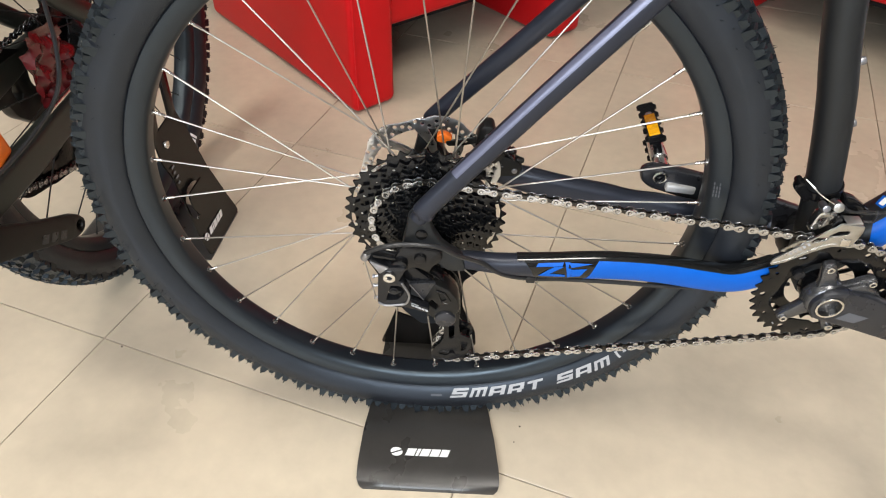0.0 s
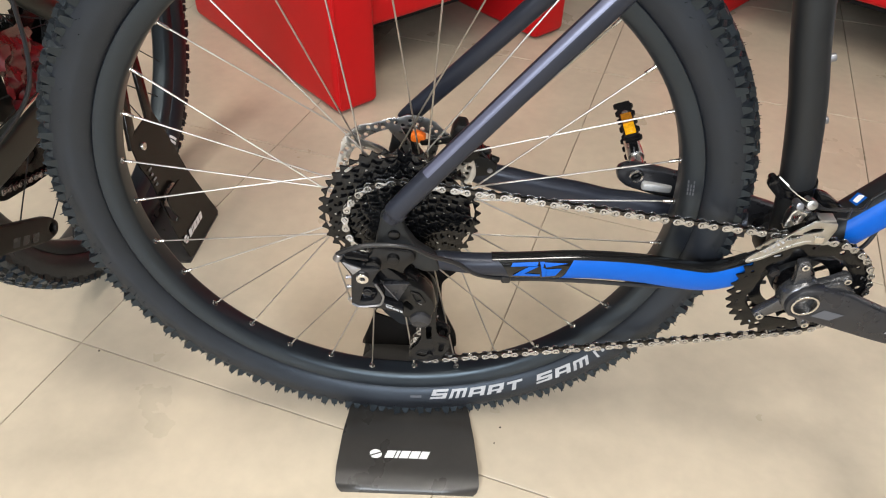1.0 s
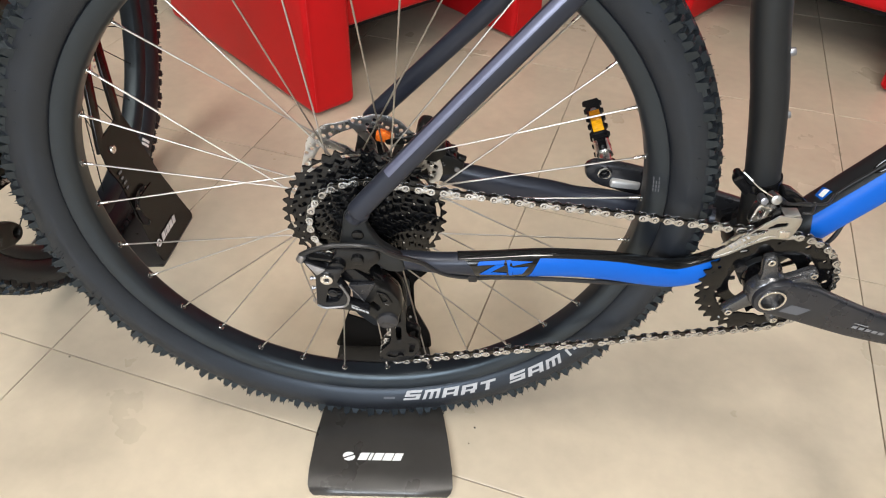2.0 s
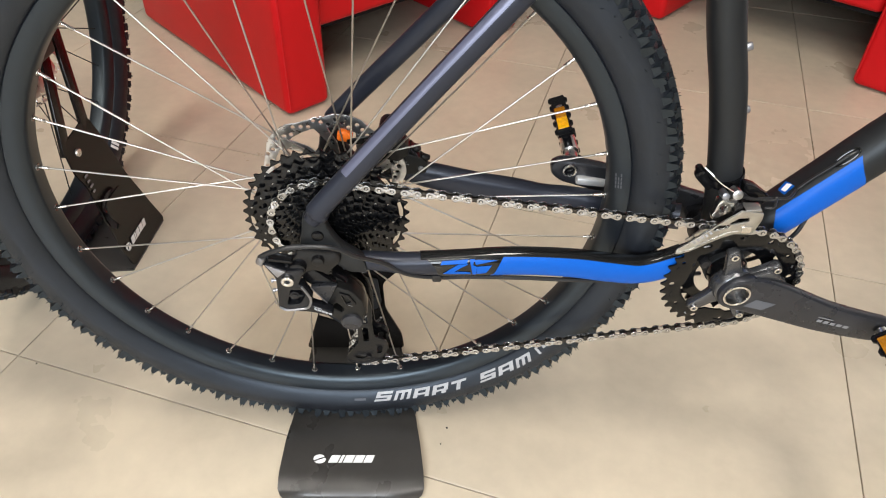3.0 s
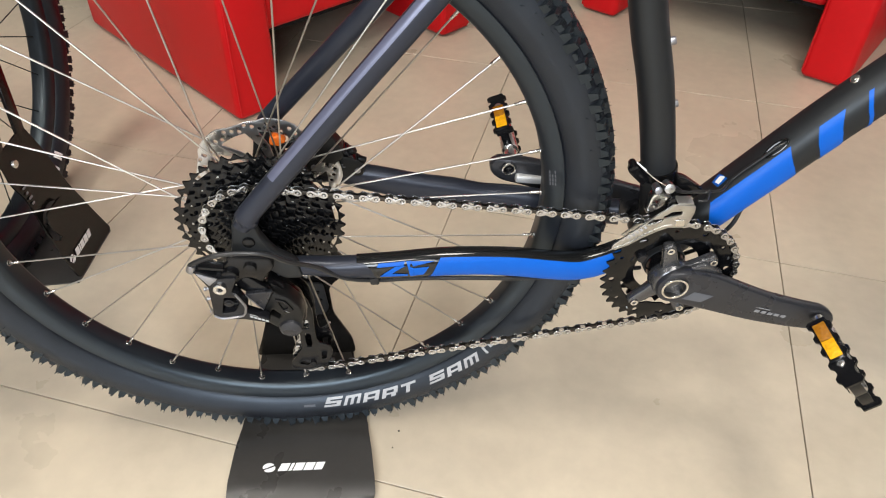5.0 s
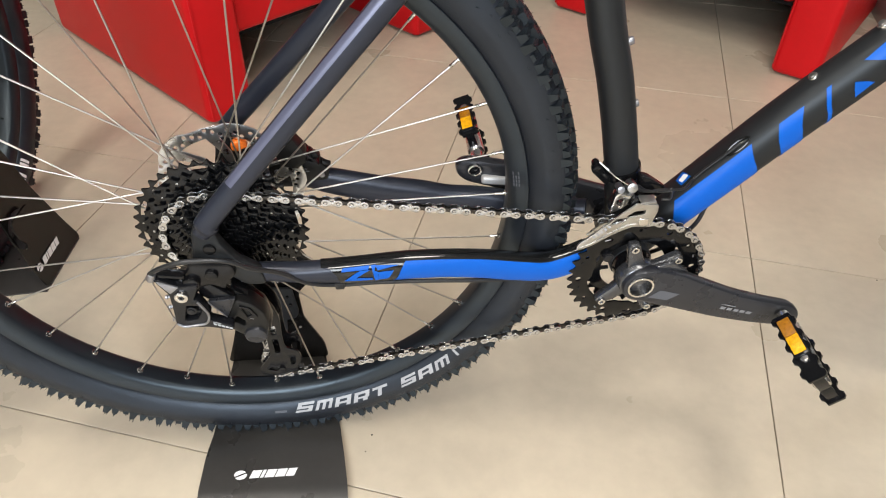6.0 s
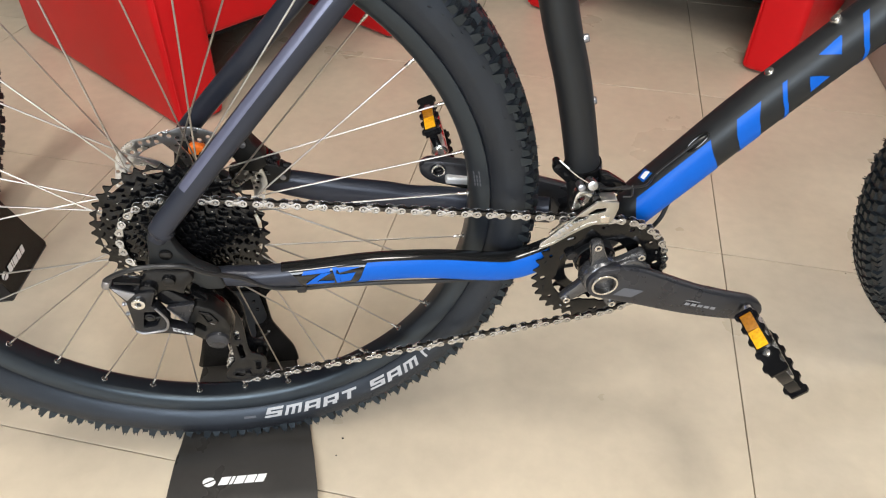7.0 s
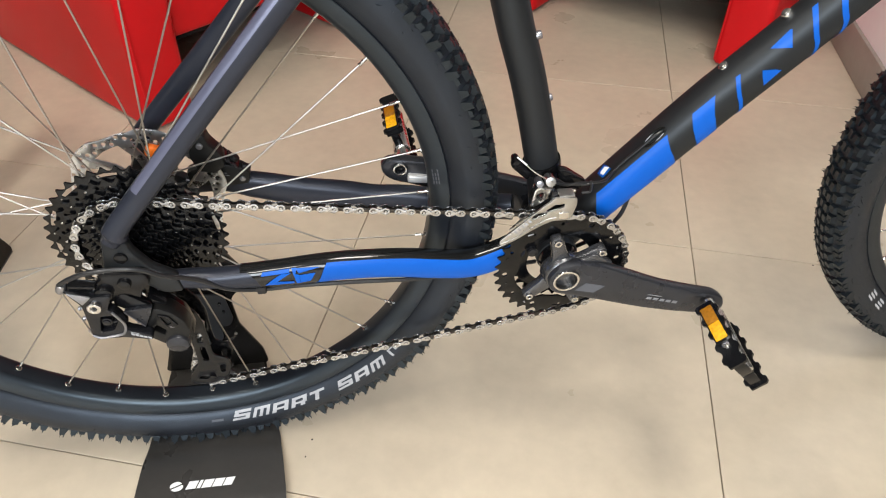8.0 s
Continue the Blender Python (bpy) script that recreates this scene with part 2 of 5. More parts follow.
def rounded(outline, r=0.006, n=4):
    """Rounds the corners of a closed outline."""
    out = []
    k = len(outline)
    for i in range(k):
        p0, p1, p2 = (Vector(outline[j % k]) for j in (i - 1, i, i + 1))
        d0, d1 = (p0 - p1), (p2 - p1)
        q = min(r, d0.length * 0.45, d1.length * 0.45)
        a, b = p1 + d0.normalized() * q, p1 + d1.normalized() * q
        for j in range(n + 1):
            t = j / n
            out.append(tuple(a * (1 - t) ** 2 + p1 * 2 * t * (1 - t) + b * t * t))
    return out


def gear_outline(teeth, pr, tip=0.0042, root=0.0038, c=(0, 0), a0=0.0, pts=8):
    out = []
    for i in range(teeth):
        for f, r in ((0.0, -root), (0.16, -root * 0.75), (0.30, -root * 0.1), (0.42, tip * 0.75), (0.5, tip), (0.58, tip * 0.75), (0.70, -root * 0.1), (0.84, -root * 0.75)):
            a = a0 + 2 * math.pi * (i + f) / teeth
            out.append((c[0] + (pr + r) * math.cos(a), c[1] + (pr + r) * math.sin(a)))
    return out

# ---- setting ----
U0, U1, V0, V1, CEIL = ROOM


def setting(name, bm, material, label, category):
    ob = new(name, mesh_of(name, bm, material))
    ob.matrix_world = GM
    return tagged(ob, label, category, kind="structure")


bm = bmesh.new()
box(bm, ((U0 + U1) / 2, (V0 + V1) / 2, -0.054), (U1 - U0 + 0.4, V1 - V0 + 0.4, 0.1))
floor = setting("floor", bm, M_GROUT, "beige porcelain tile floor with thin dark joints", "floor")
bm = bmesh.new()
box(bm, ((U0 + U1) / 2, (V0 + V1) / 2, CEIL + 0.06), (U1 - U0 + 0.4, V1 - V0 + 0.4, 0.12))
setting("ceiling", bm, M_CEIL, "unseen ceiling, kept grey to cut bounce light", "ceiling")
# out-of-view walls, added dark so that little light bounces back
for name, c, s in (("wall_east", (U1 + 0.1, (V0 + V1) / 2, CEIL / 2), (0.2, V1 - V0 + 0.4, CEIL)),
                   ("wall_west", (U0 - 0.1, (V0 + V1) / 2, CEIL / 2), (0.2, V1 - V0 + 0.4, CEIL)),
                   ("wall_north", ((U0 + U1) / 2, V1 + 0.1, CEIL / 2), (U1 - U0, 0.2, CEIL))):
    bm = bmesh.new()
    box(bm, c, s)
    setting(name, bm, M_WALL_DARK, "unseen dark wall, added to cut bounce light", "wall")
bm = bmesh.new()       # wall behind the camera, with the shop window's opening
W0, W1 = -0.65, 1.75
for c, s in ((((U0 + W0) / 2, V0 - 0.1, CEIL / 2), (W0 - U0, 0.2, CEIL)), (((U1 + W1) / 2, V0 - 0.1, CEIL / 2), (U1 - W1, 0.2, CEIL)),
             (((W0 + W1) / 2, V0 - 0.1, 0.45), (W1 - W0, 0.2, 0.9)), (((W0 + W1) / 2, V0 - 0.1, CEIL - 0.3), (W1 - W0, 0.2, 0.6))):
    box(bm, c, s)
setting("wall_south", bm, M_WALL_DARK, "unseen dark wall round a wide window, added to cut bounce light", "wall")
# white partition that ends behind the front wheel, with a tile skirting
PU, PV = 1.15, 0.95
bm = bmesh.new()
box(bm, (PU + 0.15, (PV + V1) / 2, CEIL / 2 + 0.0475), (0.30, V1 - PV, CEIL - 0.095))
setting("wall_partition", bm, M_WALL, "smooth white painted partition wall", "wall")
bm = bmesh.new()
box(bm, (PU + 0.145, (PV + V1) / 2 - 0.003, 0.0475), (0.31, V1 - PV + 0.006, 0.095), bevel=0.003)
setting("baseboard", bm, M_SKIRT, "grey-brown tile skirting along the white wall", "baseboard")
for u, v in PANELS:
    bm = bmesh.new()
    box(bm, (u, v, CEIL - 0.012), (0.62, 0.62, 0.024), bevel=0.003)
    lamp = tagged(new("ceiling_light", mesh_of("ceiling_light", bm, M_WALL)), "square white ceiling light panel", "ceiling light", "ceiling lights")
    lamp.matrix_world = GM
    bm = bmesh.new()
    box(bm, (u, v, CEIL - 0.026), (0.57, 0.57, 0.004))
    part("diffuser", bm, M_GLOW, lamp)


# ---- armchairs ----
def armchair(m, label):
    root = thing("armchair", label, "armchair", m, "red armchairs")
    for side in (-1, 1):
        bm = bmesh.new()
        box(bm, (side * 0.32, 0.36, 0.311), (0.115, 0.72, 0.614), bevel=0.018, seg=5)
        part("arm", bm, M_LEATHER, root)
        bm = bmesh.new()
        box(bm, (side * 0.32, 0.36, 0.005), (0.075, 0.67, 0.010), bevel=0.002)
        part("foot", bm, M_LINING, root, "black plastic foot strip")
        bm = bmesh.new()
        wire(bm, [(side * 0.32 - 0.05, -0.001, 0.02), (side * 0.32 - 0.05, -0.001, 0.3), (side * 0.32 - 0.05, -0.001, 0.6)], 0.0022, 4, 6)
        part("seam", bm, M_LEATHER, root)
    bm = bmesh.new()
    box(bm, (0, 0.36, 0.24), (0.524, 0.66, 0.14), bevel=0.015, seg=3)
    part("seat_base", bm, M_LEATHER, root)
    bm = bmesh.new()
    box(bm, (0, 0.34, 0.37), (0.515, 0.60, 0.12), bevel=0.03, seg=4)
    part("seat_cushion", bm, M_LEATHER, root)
    bm = bmesh.new()
    box(bm, (0, 0.66, 0.46), (0.524, 0.14, 0.60), Matrix.Rotation(radians(-6), 3, "X"), bevel=0.03, seg=4)
    part("backrest", bm, M_LEATHER, root)
    bm = bmesh.new()
    box(bm, (0, 0.36, 0.164), (0.522, 0.62, 0.012))
    part("underside", bm, M_LINING, root, "black cloth underside")
    # black box added below the seat to darken the gap like shadow
    bm = bmesh.new()
    box(bm, (0, 0.44, 0.130), (0.50, 0.46, 0.06), bevel=0.004)
    part("shade_box", bm, M_LINING, root, "black box added as the shade under the seat")
    bm = bmesh.new()
    box(bm, (0, 0.69, 0.085), (0.522, 0.02, 0.16))
    part("back_panel", bm, M_LINING, root, "black cloth back panel")
    return root


armchair(pose(0.076, 1.040, 0, 0, 0, 42.0), "low red leather armchair with arms down to the floor")
armchair(pose(0.966, 1.161, 0, 0, 0, -42.8), "low red leather armchair standing before the white wall")

# ---- bicycle ----
AXLE = 0.371
BASE = Matrix.Translation((0, 0, AXLE))
bike = thing("bicycle", "black and blue hardtail mountain bike held in a display stand", "bicycle", pose(0, 0, AXLE, 2.29) @ pose(0, 0, -AXLE))
BB = (0.4385, -0.0625)
NIP12 = radians(-87.61)


def bpart(name, bm, material, label="", parent=None, smooth=35, kind=""):
    if parent is None or parent is bike:
        return part(name, bm, material, bike, label, smooth, kind, BASE)
    return part(name, bm, material, parent, label, smooth, kind)


def rim_mesh(bm):
    side = [(0.2966, 0.0080), (0.2972, 0.0102), (0.2985, 0.0122), (0.3006, 0.0142), (0.3038, 0.0161), (0.3080, 0.0177), (0.3120, 0.0186), (0.3150, 0.0190), (0.3166, 0.0191), (0.3174, 0.0184), (0.3176, 0.0170), (0.3165, 0.015), (0.309, 0.014)]
    prof = [(r, -y) for r, y in side] + [(r, y) for r, y in side[::-1]]
    lathe(bm, prof, 160, closed=True)


TYRE_TOP = 0.3660


CASING = smooth_path([(0.3160, 0.0160), (0.3177, 0.0183), (0.3191, 0.0205), (0.3226, 0.0235), (0.3280, 0.0266), (0.3340, 0.0291), (0.3400, 0.0301), (0.3472, 0.0300), (0.3538, 0.0284),
                      (0.3592, 0.0245), (0.3635, 0.0170), (0.3655, 0.0085), (0.3660, 0.0)], 3)


def tyre_mesh(bm):
    half = [(float(r), float(y)) for r, y in CASING]
    lathe(bm, [(r, -y) for r, y in half] + [(r, y) for r, y in half[-2::-1]], 200)


def tread_mesh(bm, seed=3, n=66, wide=1.0, tip=1.0):
    rng = random.Random(seed)

    def spin(a, x, y, r):
        return Vector((r * math.cos(a) - x * math.sin(a), y, r * math.sin(a) + x * math.cos(a)))

    def block(a, profile, w0, w1, lean=0.0):
        """A knob with the (radius, y) profile foot, outer tip, inner tip, inner foot; w0 wide at its feet and w1 at its tips."""
        ws = (w0, w1, w1 * 0.92, w0 * 0.9)
        lo, hi = [], []
        for (r, y), w, k in zip(profile, ws, (0, 1, 1, 0)):
            lo.append(bm.verts.new(spin(a, -w / 2 + lean * k, y, r)))
            hi.append(bm.verts.new(spin(a, w / 2 + lean * k, y, r)))
        for i in range(3):
            bm.faces.new((lo[i], lo[i + 1], hi[i + 1], hi[i]))
        bm.faces.new(lo)
        bm.faces.new(hi)

    def hair(base, way, length, thick=0.00045):
        t = way.orthogonal().normalized() * thick
        u = way.cross(t).normalized() * thick
        v = [bm.verts.new(base + t), bm.verts.new(base - t * 0.5 + u), bm.verts.new(base - t * 0.5 - u), bm.verts.new(base + way * length)]
        for f in ((0, 1, 3), (1, 2, 3), (2, 0, 3)):
            bm.faces.new([v[k] for k in f])

    j = lambda x, f=0.07: x * rng.uniform(1 - f, 1 + f)
    d = 2 * math.pi / n
    for i in range(n):
        for side in (-1, 1):
            a = d * (i + (0.0 if side < 0 else 0.5))
            for ph, foot, r1, y1, w0, w1 in ((0.18, 0.3480, 0.3602, 0.0328, 0.0112, 0.0062), (0.53, 0.3510, 0.3594, 0.0320, 0.0104, 0.0058), (0.86, 0.3520, 0.3574, 0.0298, 0.0082, 0.0058)):
                q = a + d * (ph + rng.uniform(-0.035, 0.035))
                r1 = r1 + rng.uniform(-0.0012, 0.0009)
                yf = float(np.interp(foot, [p[0] for p in CASING], [p[1] for p in CASING])) - 0.0005
                block(q, [(foot, side * yf), (r1, side * y1), (r1 + 0.0040, side * (y1 - 0.0085)), (0.3585, side * (y1 - 0.0105))], j(w0) * wide, j(w1, 0.15) * wide * tip, rng.uniform(-0.0012, 0.0012))
                for k in range(rng.choice((2, 3, 3, 4)) if ph < 0.8 else 1):
                    x = rng.uniform(-0.4, 0.4) * w1
                    way = Vector((math.cos(q), side * rng.uniform(0.2, 1.1), math.sin(q))) + Vector((rng.uniform(-.25, .25), 0, rng.uniform(-.25, .25)))
                    hair(spin(q, x, side * y1, r1 - 0.0004), way.normalized(), rng.uniform(0.0022, 0.0052), 0.0008)
            # inner rows
            for ph in (0.34, 0.84):
                q = a + d * (ph + rng.uniform(-0.03, 0.03))
                block(q, [(0.3615, side * 0.0215), (0.3678, side * 0.0200), (0.3692, side * 0.0125), (0.3640, side * 0.0110)], j(0.0125), j(0.0098))
                for k in range(2):
                    way = Vector((math.cos(q), side * rng.uniform(-0.2, 0.6), math.sin(q)))
                    hair(spin(q, rng.uniform(-0.004, 0.004), side * rng.uniform(0.013, 0.020), 0.3680), way.normalized(), rng.uniform(0.0015, 0.0040), 0.0007)
                q = a + d * (ph + (-0.29 if side < 0 else 0.21))
                block(q, [(0.3645, side * 0.0100), (0.3696, side * 0.0088), (0.3700, side * 0.0022), (0.3655, side * 0.0012)], j(0.0130), j(0.0105))
    # moulding hairs along the shoulders
    for i in range(420):
        a = rng.uniform(0, 2 * math.pi)
        s = rng.choice((-1, 1))
        r = rng.uniform(0.340, 0.358)
        y = float(np.interp(r, [p[0] for p in CASING], [p[1] for p in CASING]))
        way = Vector((math.cos(a) * 0.5, s, math.sin(a) * 0.5)) + Vector((rng.uniform(-.5, .5), 0, rng.uniform(-.5, .5)))
        hair(spin(a, 0, s * y, r), way.normalized(), rng.uniform(0.003, 0.0065))


bm = bmesh.new()
rim_mesh(bm)
bpart("rear_rim", bm, M_RIM, "matte black alloy rim")
bm = bmesh.new()
tyre_mesh(bm)
TYRE_ME = mesh_of("tyre", bm, M_RUBBER)
tyre = bpart("rear_tyre", TYRE_ME, None, "black knobbly rubber tyre with grey sidewall lettering")
bm = bmesh.new()
tread_mesh(bm)
TREAD_ME = mesh_of("tread", bm, M_TREAD, 20)
part("tread", TREAD_ME, None, tyre, "black rubber knobs with moulding hairs")


def side_point(a, r, lift=0.0004):
    """A point on the drive side wall of the tyre at angle a and radius r."""
    y = float(np.interp(r, [p[0] for p in CASING], [p[1] for p in CASING]))
    return Vector((r * math.cos(a), -y - lift, r * math.sin(a)))


def sidewall_patch(bm, a0, a1, r0, r1, skew=0.0, nu=4, nv=3):
    """A print on the rubber from angle a0 to a1 and radius r0 to r1, slanted by skew."""
    grid = [[bm.verts.new(side_point(a0 + (a1 - a0) * i / nu + skew * (j / nv), r0 + (r1 - r0) * j / nv)) for j in range(nv + 1)] for i in range(nu + 1)]
    for i in range(nu):
        for j in range(nv):
            bm.faces.new((grid[i][j], grid[i + 1][j], grid[i + 1][j + 1], grid[i][j + 1]))



# sidewall lettering from straight slanted strokes: (x0, x1, height0, height1) of each letter's box, 0 at its feet
STROKES = {"S": [(0, 1, 0, .24), (0, 1, .38, .62), (0, 1, .76, 1), (0, .26, .62, .76), (.74, 1, .24, .38)],
           "M": [(0, .2, 0, .76), (.4, .6, 0, .76), (.8, 1, 0, .76), (0, 1, .76, 1)],
           "A": [(0, .26, 0, .76), (.74, 1, 0, .76), (0, 1, .76, 1), (.26, .74, .28, .5)],
           "R": [(0, .26, 0, .76), (.74, 1, .5, .76), (0, 1, .76, 1), (.26, 1, .3, .5), (.6, .9, 0, .3)],
           "T": [(.37, .63, 0, .76), (0, 1, .76, 1)]}


def sidewall_letter(ch, a, w, foot, height):
    """A letter that starts at angle a and is w wide; its feet stand at the outer radius foot."""
    bm = bmesh.new()
    for x0, x1, t0, t1 in STROKES[ch]:
        sk = w * 0.30
        sidewall_patch(bm, a + w * x0 + sk * t1, a + w * x1 + sk * t1, foot - height * t1, foot - height * t0, sk * (t0 - t1), 3, 2)
    return bm

for word, first, step in (("SMART", -84.0, 4.62), ("SAM", -58.0, 4.75)):
    at = first
    for ch in word:
        w = step - 0.75
        bpart("sidewall_letter", sidewall_letter(ch, radians(at), radians(w), 0.3315 + 0.0062 * (at + 84) / 39, 0.0118), M_LETTER, parent=tyre)
        at += step
bm = bmesh.new()
sidewall_patch(bm, radians(-41.8), radians(-39.2), 0.325, 0.3265, 0, 3, 1)
sidewall_patch(bm, radians(-41.8), radians(-41.2), 0.3265, 0.335, 0, 1, 3)
sidewall_patch(bm, radians(-40.0), radians(-39.2), 0.3265, 0.331, 0, 1, 3)
bpart("sidewall_mark", bm, M_LETTER, parent=tyre)
bm = bmesh.new()
sidewall_patch(bm, radians(-88.6), radians(-85.9), 0.3262, 0.3292, 0, 4, 1)
bpart("sidewall_mark", bm, M_PANEL, parent=tyre)

# faint moulded lines on the sidewall
for a0, n, r0 in ((-8.0, 9, 0.3395), (-4.0, 7, 0.3425), (168.0, 8, 0.3400), (176.0, 10, 0.3425), (186.0, 9, 0.3385)):
    bm = bmesh.new()
    for k in range(n):
        a = radians(a0 + 0.62 * k)
        sidewall_patch(bm, a, a + radians(0.34), r0, r0 + 0.0022, 0.002, 1, 1)
    bpart("moulded_line", bm, M_TREAD, parent=tyre)

# spokes
FL = {1: (-0.020, 0.026), 0: (0.032, 0.026)}
for k in range(32):
    th = NIP12 + radians(11.25) * (k - 12)
    fy, fr = FL[k % 2]
    d = radians(62) * (-1 if k % 4 in (3, 0) else 1)
    end = Vector((0.2965 * math.cos(th), -0.0022 if k % 2 else 0.0022, 0.2965 * math.sin(th)))
    hub = Vector((fr * math.cos(th + d), fy, fr * math.sin(th + d)))
    w = (hub - end).normalized()
    bm = bmesh.new()
    cyl(bm, end + w * 0.010, hub, 0.00095, seg=8)
    sp = bpart("spoke", bm, M_STEEL)
    bm = bmesh.new()
    cyl(bm, end - w * 0.003, end + w * 0.0120, 0.0019, 0.0016, 10, bevel=0.0004)
    part("nipple", bm, M_NIPPLE, sp)
    bm = bmesh.new()
    inw = Vector((-math.cos(th), 0, -math.sin(th)))
    tw = inw.cross(Vector((0, 1, 0)))
    c = Vector((0.2964 * math.cos(th), end.y, 0.2964 * math.sin(th)))
    rows = [c + (tw * math.cos(q) + Vector((0, 1, 0)) * math.sin(q)) * 0.0031 + inw * 0.0004 for q in [2 * math.pi * i / 16 for i in range(17)]]
    sweep(bm, [(*p, 0.0007, 0.0007) for p in rows], 6, ref=tuple(inw), caps=False)
    part("eyelet", bm, M_NIPPLE, sp)
# hub
bm = bmesh.new()
lathe(bm, [(0.004, -0.066), (0.010, -0.066), (0.012, -0.060), (0.014, -0.026), (0.030, -0.023), (0.030, -0.018), (0.015, -0.012), (0.014, 0.024), (0.030, 0.029), (0.030, 0.035), (0.022, 0.042),
           (0.022, 0.048), (0.010, 0.056), (0.010, 0.066), (0.004, 0.066)], 48)
bpart("hub", bm, M_BRAKE, "black alloy disc hub")
bm = bmesh.new()
cyl(bm, (0, -0.086, 0), (0, 0.088, 0), 0.0045, seg=16)
cyl(bm, (0, -0.0875, 0), (0, -0.080, 0), 0.0095, 0.0085, 20, bevel=0.001)
bpart("axle", bm, M_BRAKE)

# cassette
cassette = None
TEETH = (42, 37, 32, 28, 24, 21, 19, 17, 15, 13, 11)
COG_Y = [-0.0225 - 0.0037 * i for i in range(11)]
for i, (n, y) in enumerate(zip(TEETH, COG_Y)):
    pr = n * 0.0127 / (2 * math.pi)
    holes = [loop_pts((0, 0), max(0.013, (TEETH[i + 1] if i < 10 else 9) * 0.0127 / (2 * math.pi) - (0.016 if i < 4 else 0.010)) if i < 8 else 0.013, 40)]
    rin = math.hypot(*holes[0][0])
    if i == 0:
        holes = holes[:1] + [[(rr * math.cos(aa), rr * math.sin(aa)) for rr, aa in
                              [(0.0800, b), (0.0808, b + .13), (0.0800, b + .26), (0.0766, b + .25), (0.0762, b + .13), (0.0766, b + .01)]] for b in [2 * math.pi * q / 12 for q in range(12)]]
    if i < 8:
        h_ = n // 2
        holes += [loop_pts(((pr - 0.0062) * math.cos(2 * math.pi * (q + 0.5) / h_ + i), (pr - 0.0062) * math.sin(2 * math.pi * (q + 0.5) / h_ + i)), 0.0017, 7) for q in range(h_)] if i and pr - 0.0085 > rin else []
    bm = bmesh.new()
    plate(bm, gear_outline(n, pr, 0.0024, 0.0030, a0=0.13 * i), y - 0.0010, y + 0.0010, holes, bevel=0.0004)
    # pale dots behind the teeth and shift ramps, added as glints on the gloss black
    old = len(bm.faces)
    m_ = max(8, n // 2)
    for q in range(m_):
        a = 2 * math.pi * q / m_ + i
        rr = pr - (0.0052 if q % 2 else 0.0072)
        cyl(bm, (rr * math.cos(a), y - 0.0013, rr * math.sin(a)), (rr * math.cos(a), y, rr * math.sin(a)), 0.0011 if q % 3 else 0.0015, seg=8, bevel=0.0003)
    bm.faces.ensure_lookup_table()
    for f in bm.faces[old:]:
        f.material_index = 1
    if cassette is None:
        b2 = bmesh.new()
        lathe(b2, [(0.0165, -0.020), (0.0165, -0.0615), (0.008, -0.0625)], 40)
        cassette = bpart("cassette", b2, M_COG, "eleven speed cassette of black steel cogs")
    part("cog", bm, [M_COG, M_COG_GLINT], cassette)
# carrier arms behind the small cogs
bm = bmesh.new()
for q in range(6):
    a = 2 * math.pi * q / 6
    R = Matrix.Rotation(-a, 3, "Y")
    for dy in (-0.024, -0.030):
        box(bm, R @ Vector((0.040, dy, 0)), (0.050, 0.003, 0.009), R)
part("carrier", bm, M_COG, cassette)

# brake rotor
def rotor(bm, R, ry):
    """A drilled, lobed rotor of radius R at y = ry, with swept arms."""
    out = []
    for i in range(96):
        a = 2 * math.pi * i / 96
        w = R + 0.0028 * math.copysign(abs(math.sin(6 * a)) ** 0.35, math.sin(6 * a))
        out.append((w * math.cos(a), w * math.sin(a)))
    holes = [loop_pts((0, 0), 0.017, 30)]
    for i in range(60):
        a = 2 * math.pi * i / 60
        r = R - (0.0110, 0.0078, 0.0047)[i % 3]
        holes.append(loop_pts((r * math.cos(a), r * math.sin(a)), 0.0024, 8))
    ri = R - 0.0145
    for i in range(9):           # windows between the arms
        a = 2 * math.pi * i / 9
        w = [(0.030, a + 0.10 + 0.42 * k / 4) for k in range(5)] + [(0.047, a + 0.55), (ri, a + 0.58)] + [(ri, a + 0.58 - 0.48 * k / 6) for k in range(1, 7)] + [(0.047, a + 0.08)]
        holes.append([(r * math.cos(q + (r - 0.03) * 9), r * math.sin(q + (r - 0.03) * 9)) for r, q in w])
    plate(bm, out, ry - 0.0010, ry + 0.0010, holes, bevel=0.0004)


bm = bmesh.new()
rotor(bm, 0.080, 0.046)
bpart("brake_rotor", bm, M_ROTOR, "brushed steel disc brake rotor with drilled holes")

# ---- frame ----
ST = [(0.4385, 0, -0.0625, 0.021, 0.021), (0.417, 0, 0.042, 0.0180, 0.0180), (0.392, 0, 0.140, 0.0175, 0.0175), (0.365, 0, 0.226, 0.0172, 0.0172), (0.312, 0, 0.43, 0.0172, 0.0172)]
bm = bmesh.new()
sweep(bm, smooth_path(ST, 6), 32)
seat_tube = bpart("seat_tube", bm, M_FRAME, "satin black round seat tube")
DT = [(0.442, 0, -0.065, 0.024, 0.0215), (0.4917, 0, -0.006, 0.0235, 0.0216), (0.5273, 0, 0.0354, 0.023, 0.0229), (0.587, 0, 0.1046, 0.0225, 0.0240), (0.685, 0, 0.210, 0.022, 0.023), (0.865, 0, 0.412, 0.022, 0.024)]
DTP = smooth_path(DT, 10)
bm = bmesh.new()
sweep(bm, DTP, 36, power=2.5)
down_tube = bpart("down_tube", bm, M_FRAME, "satin black down tube with blue painted blocks")
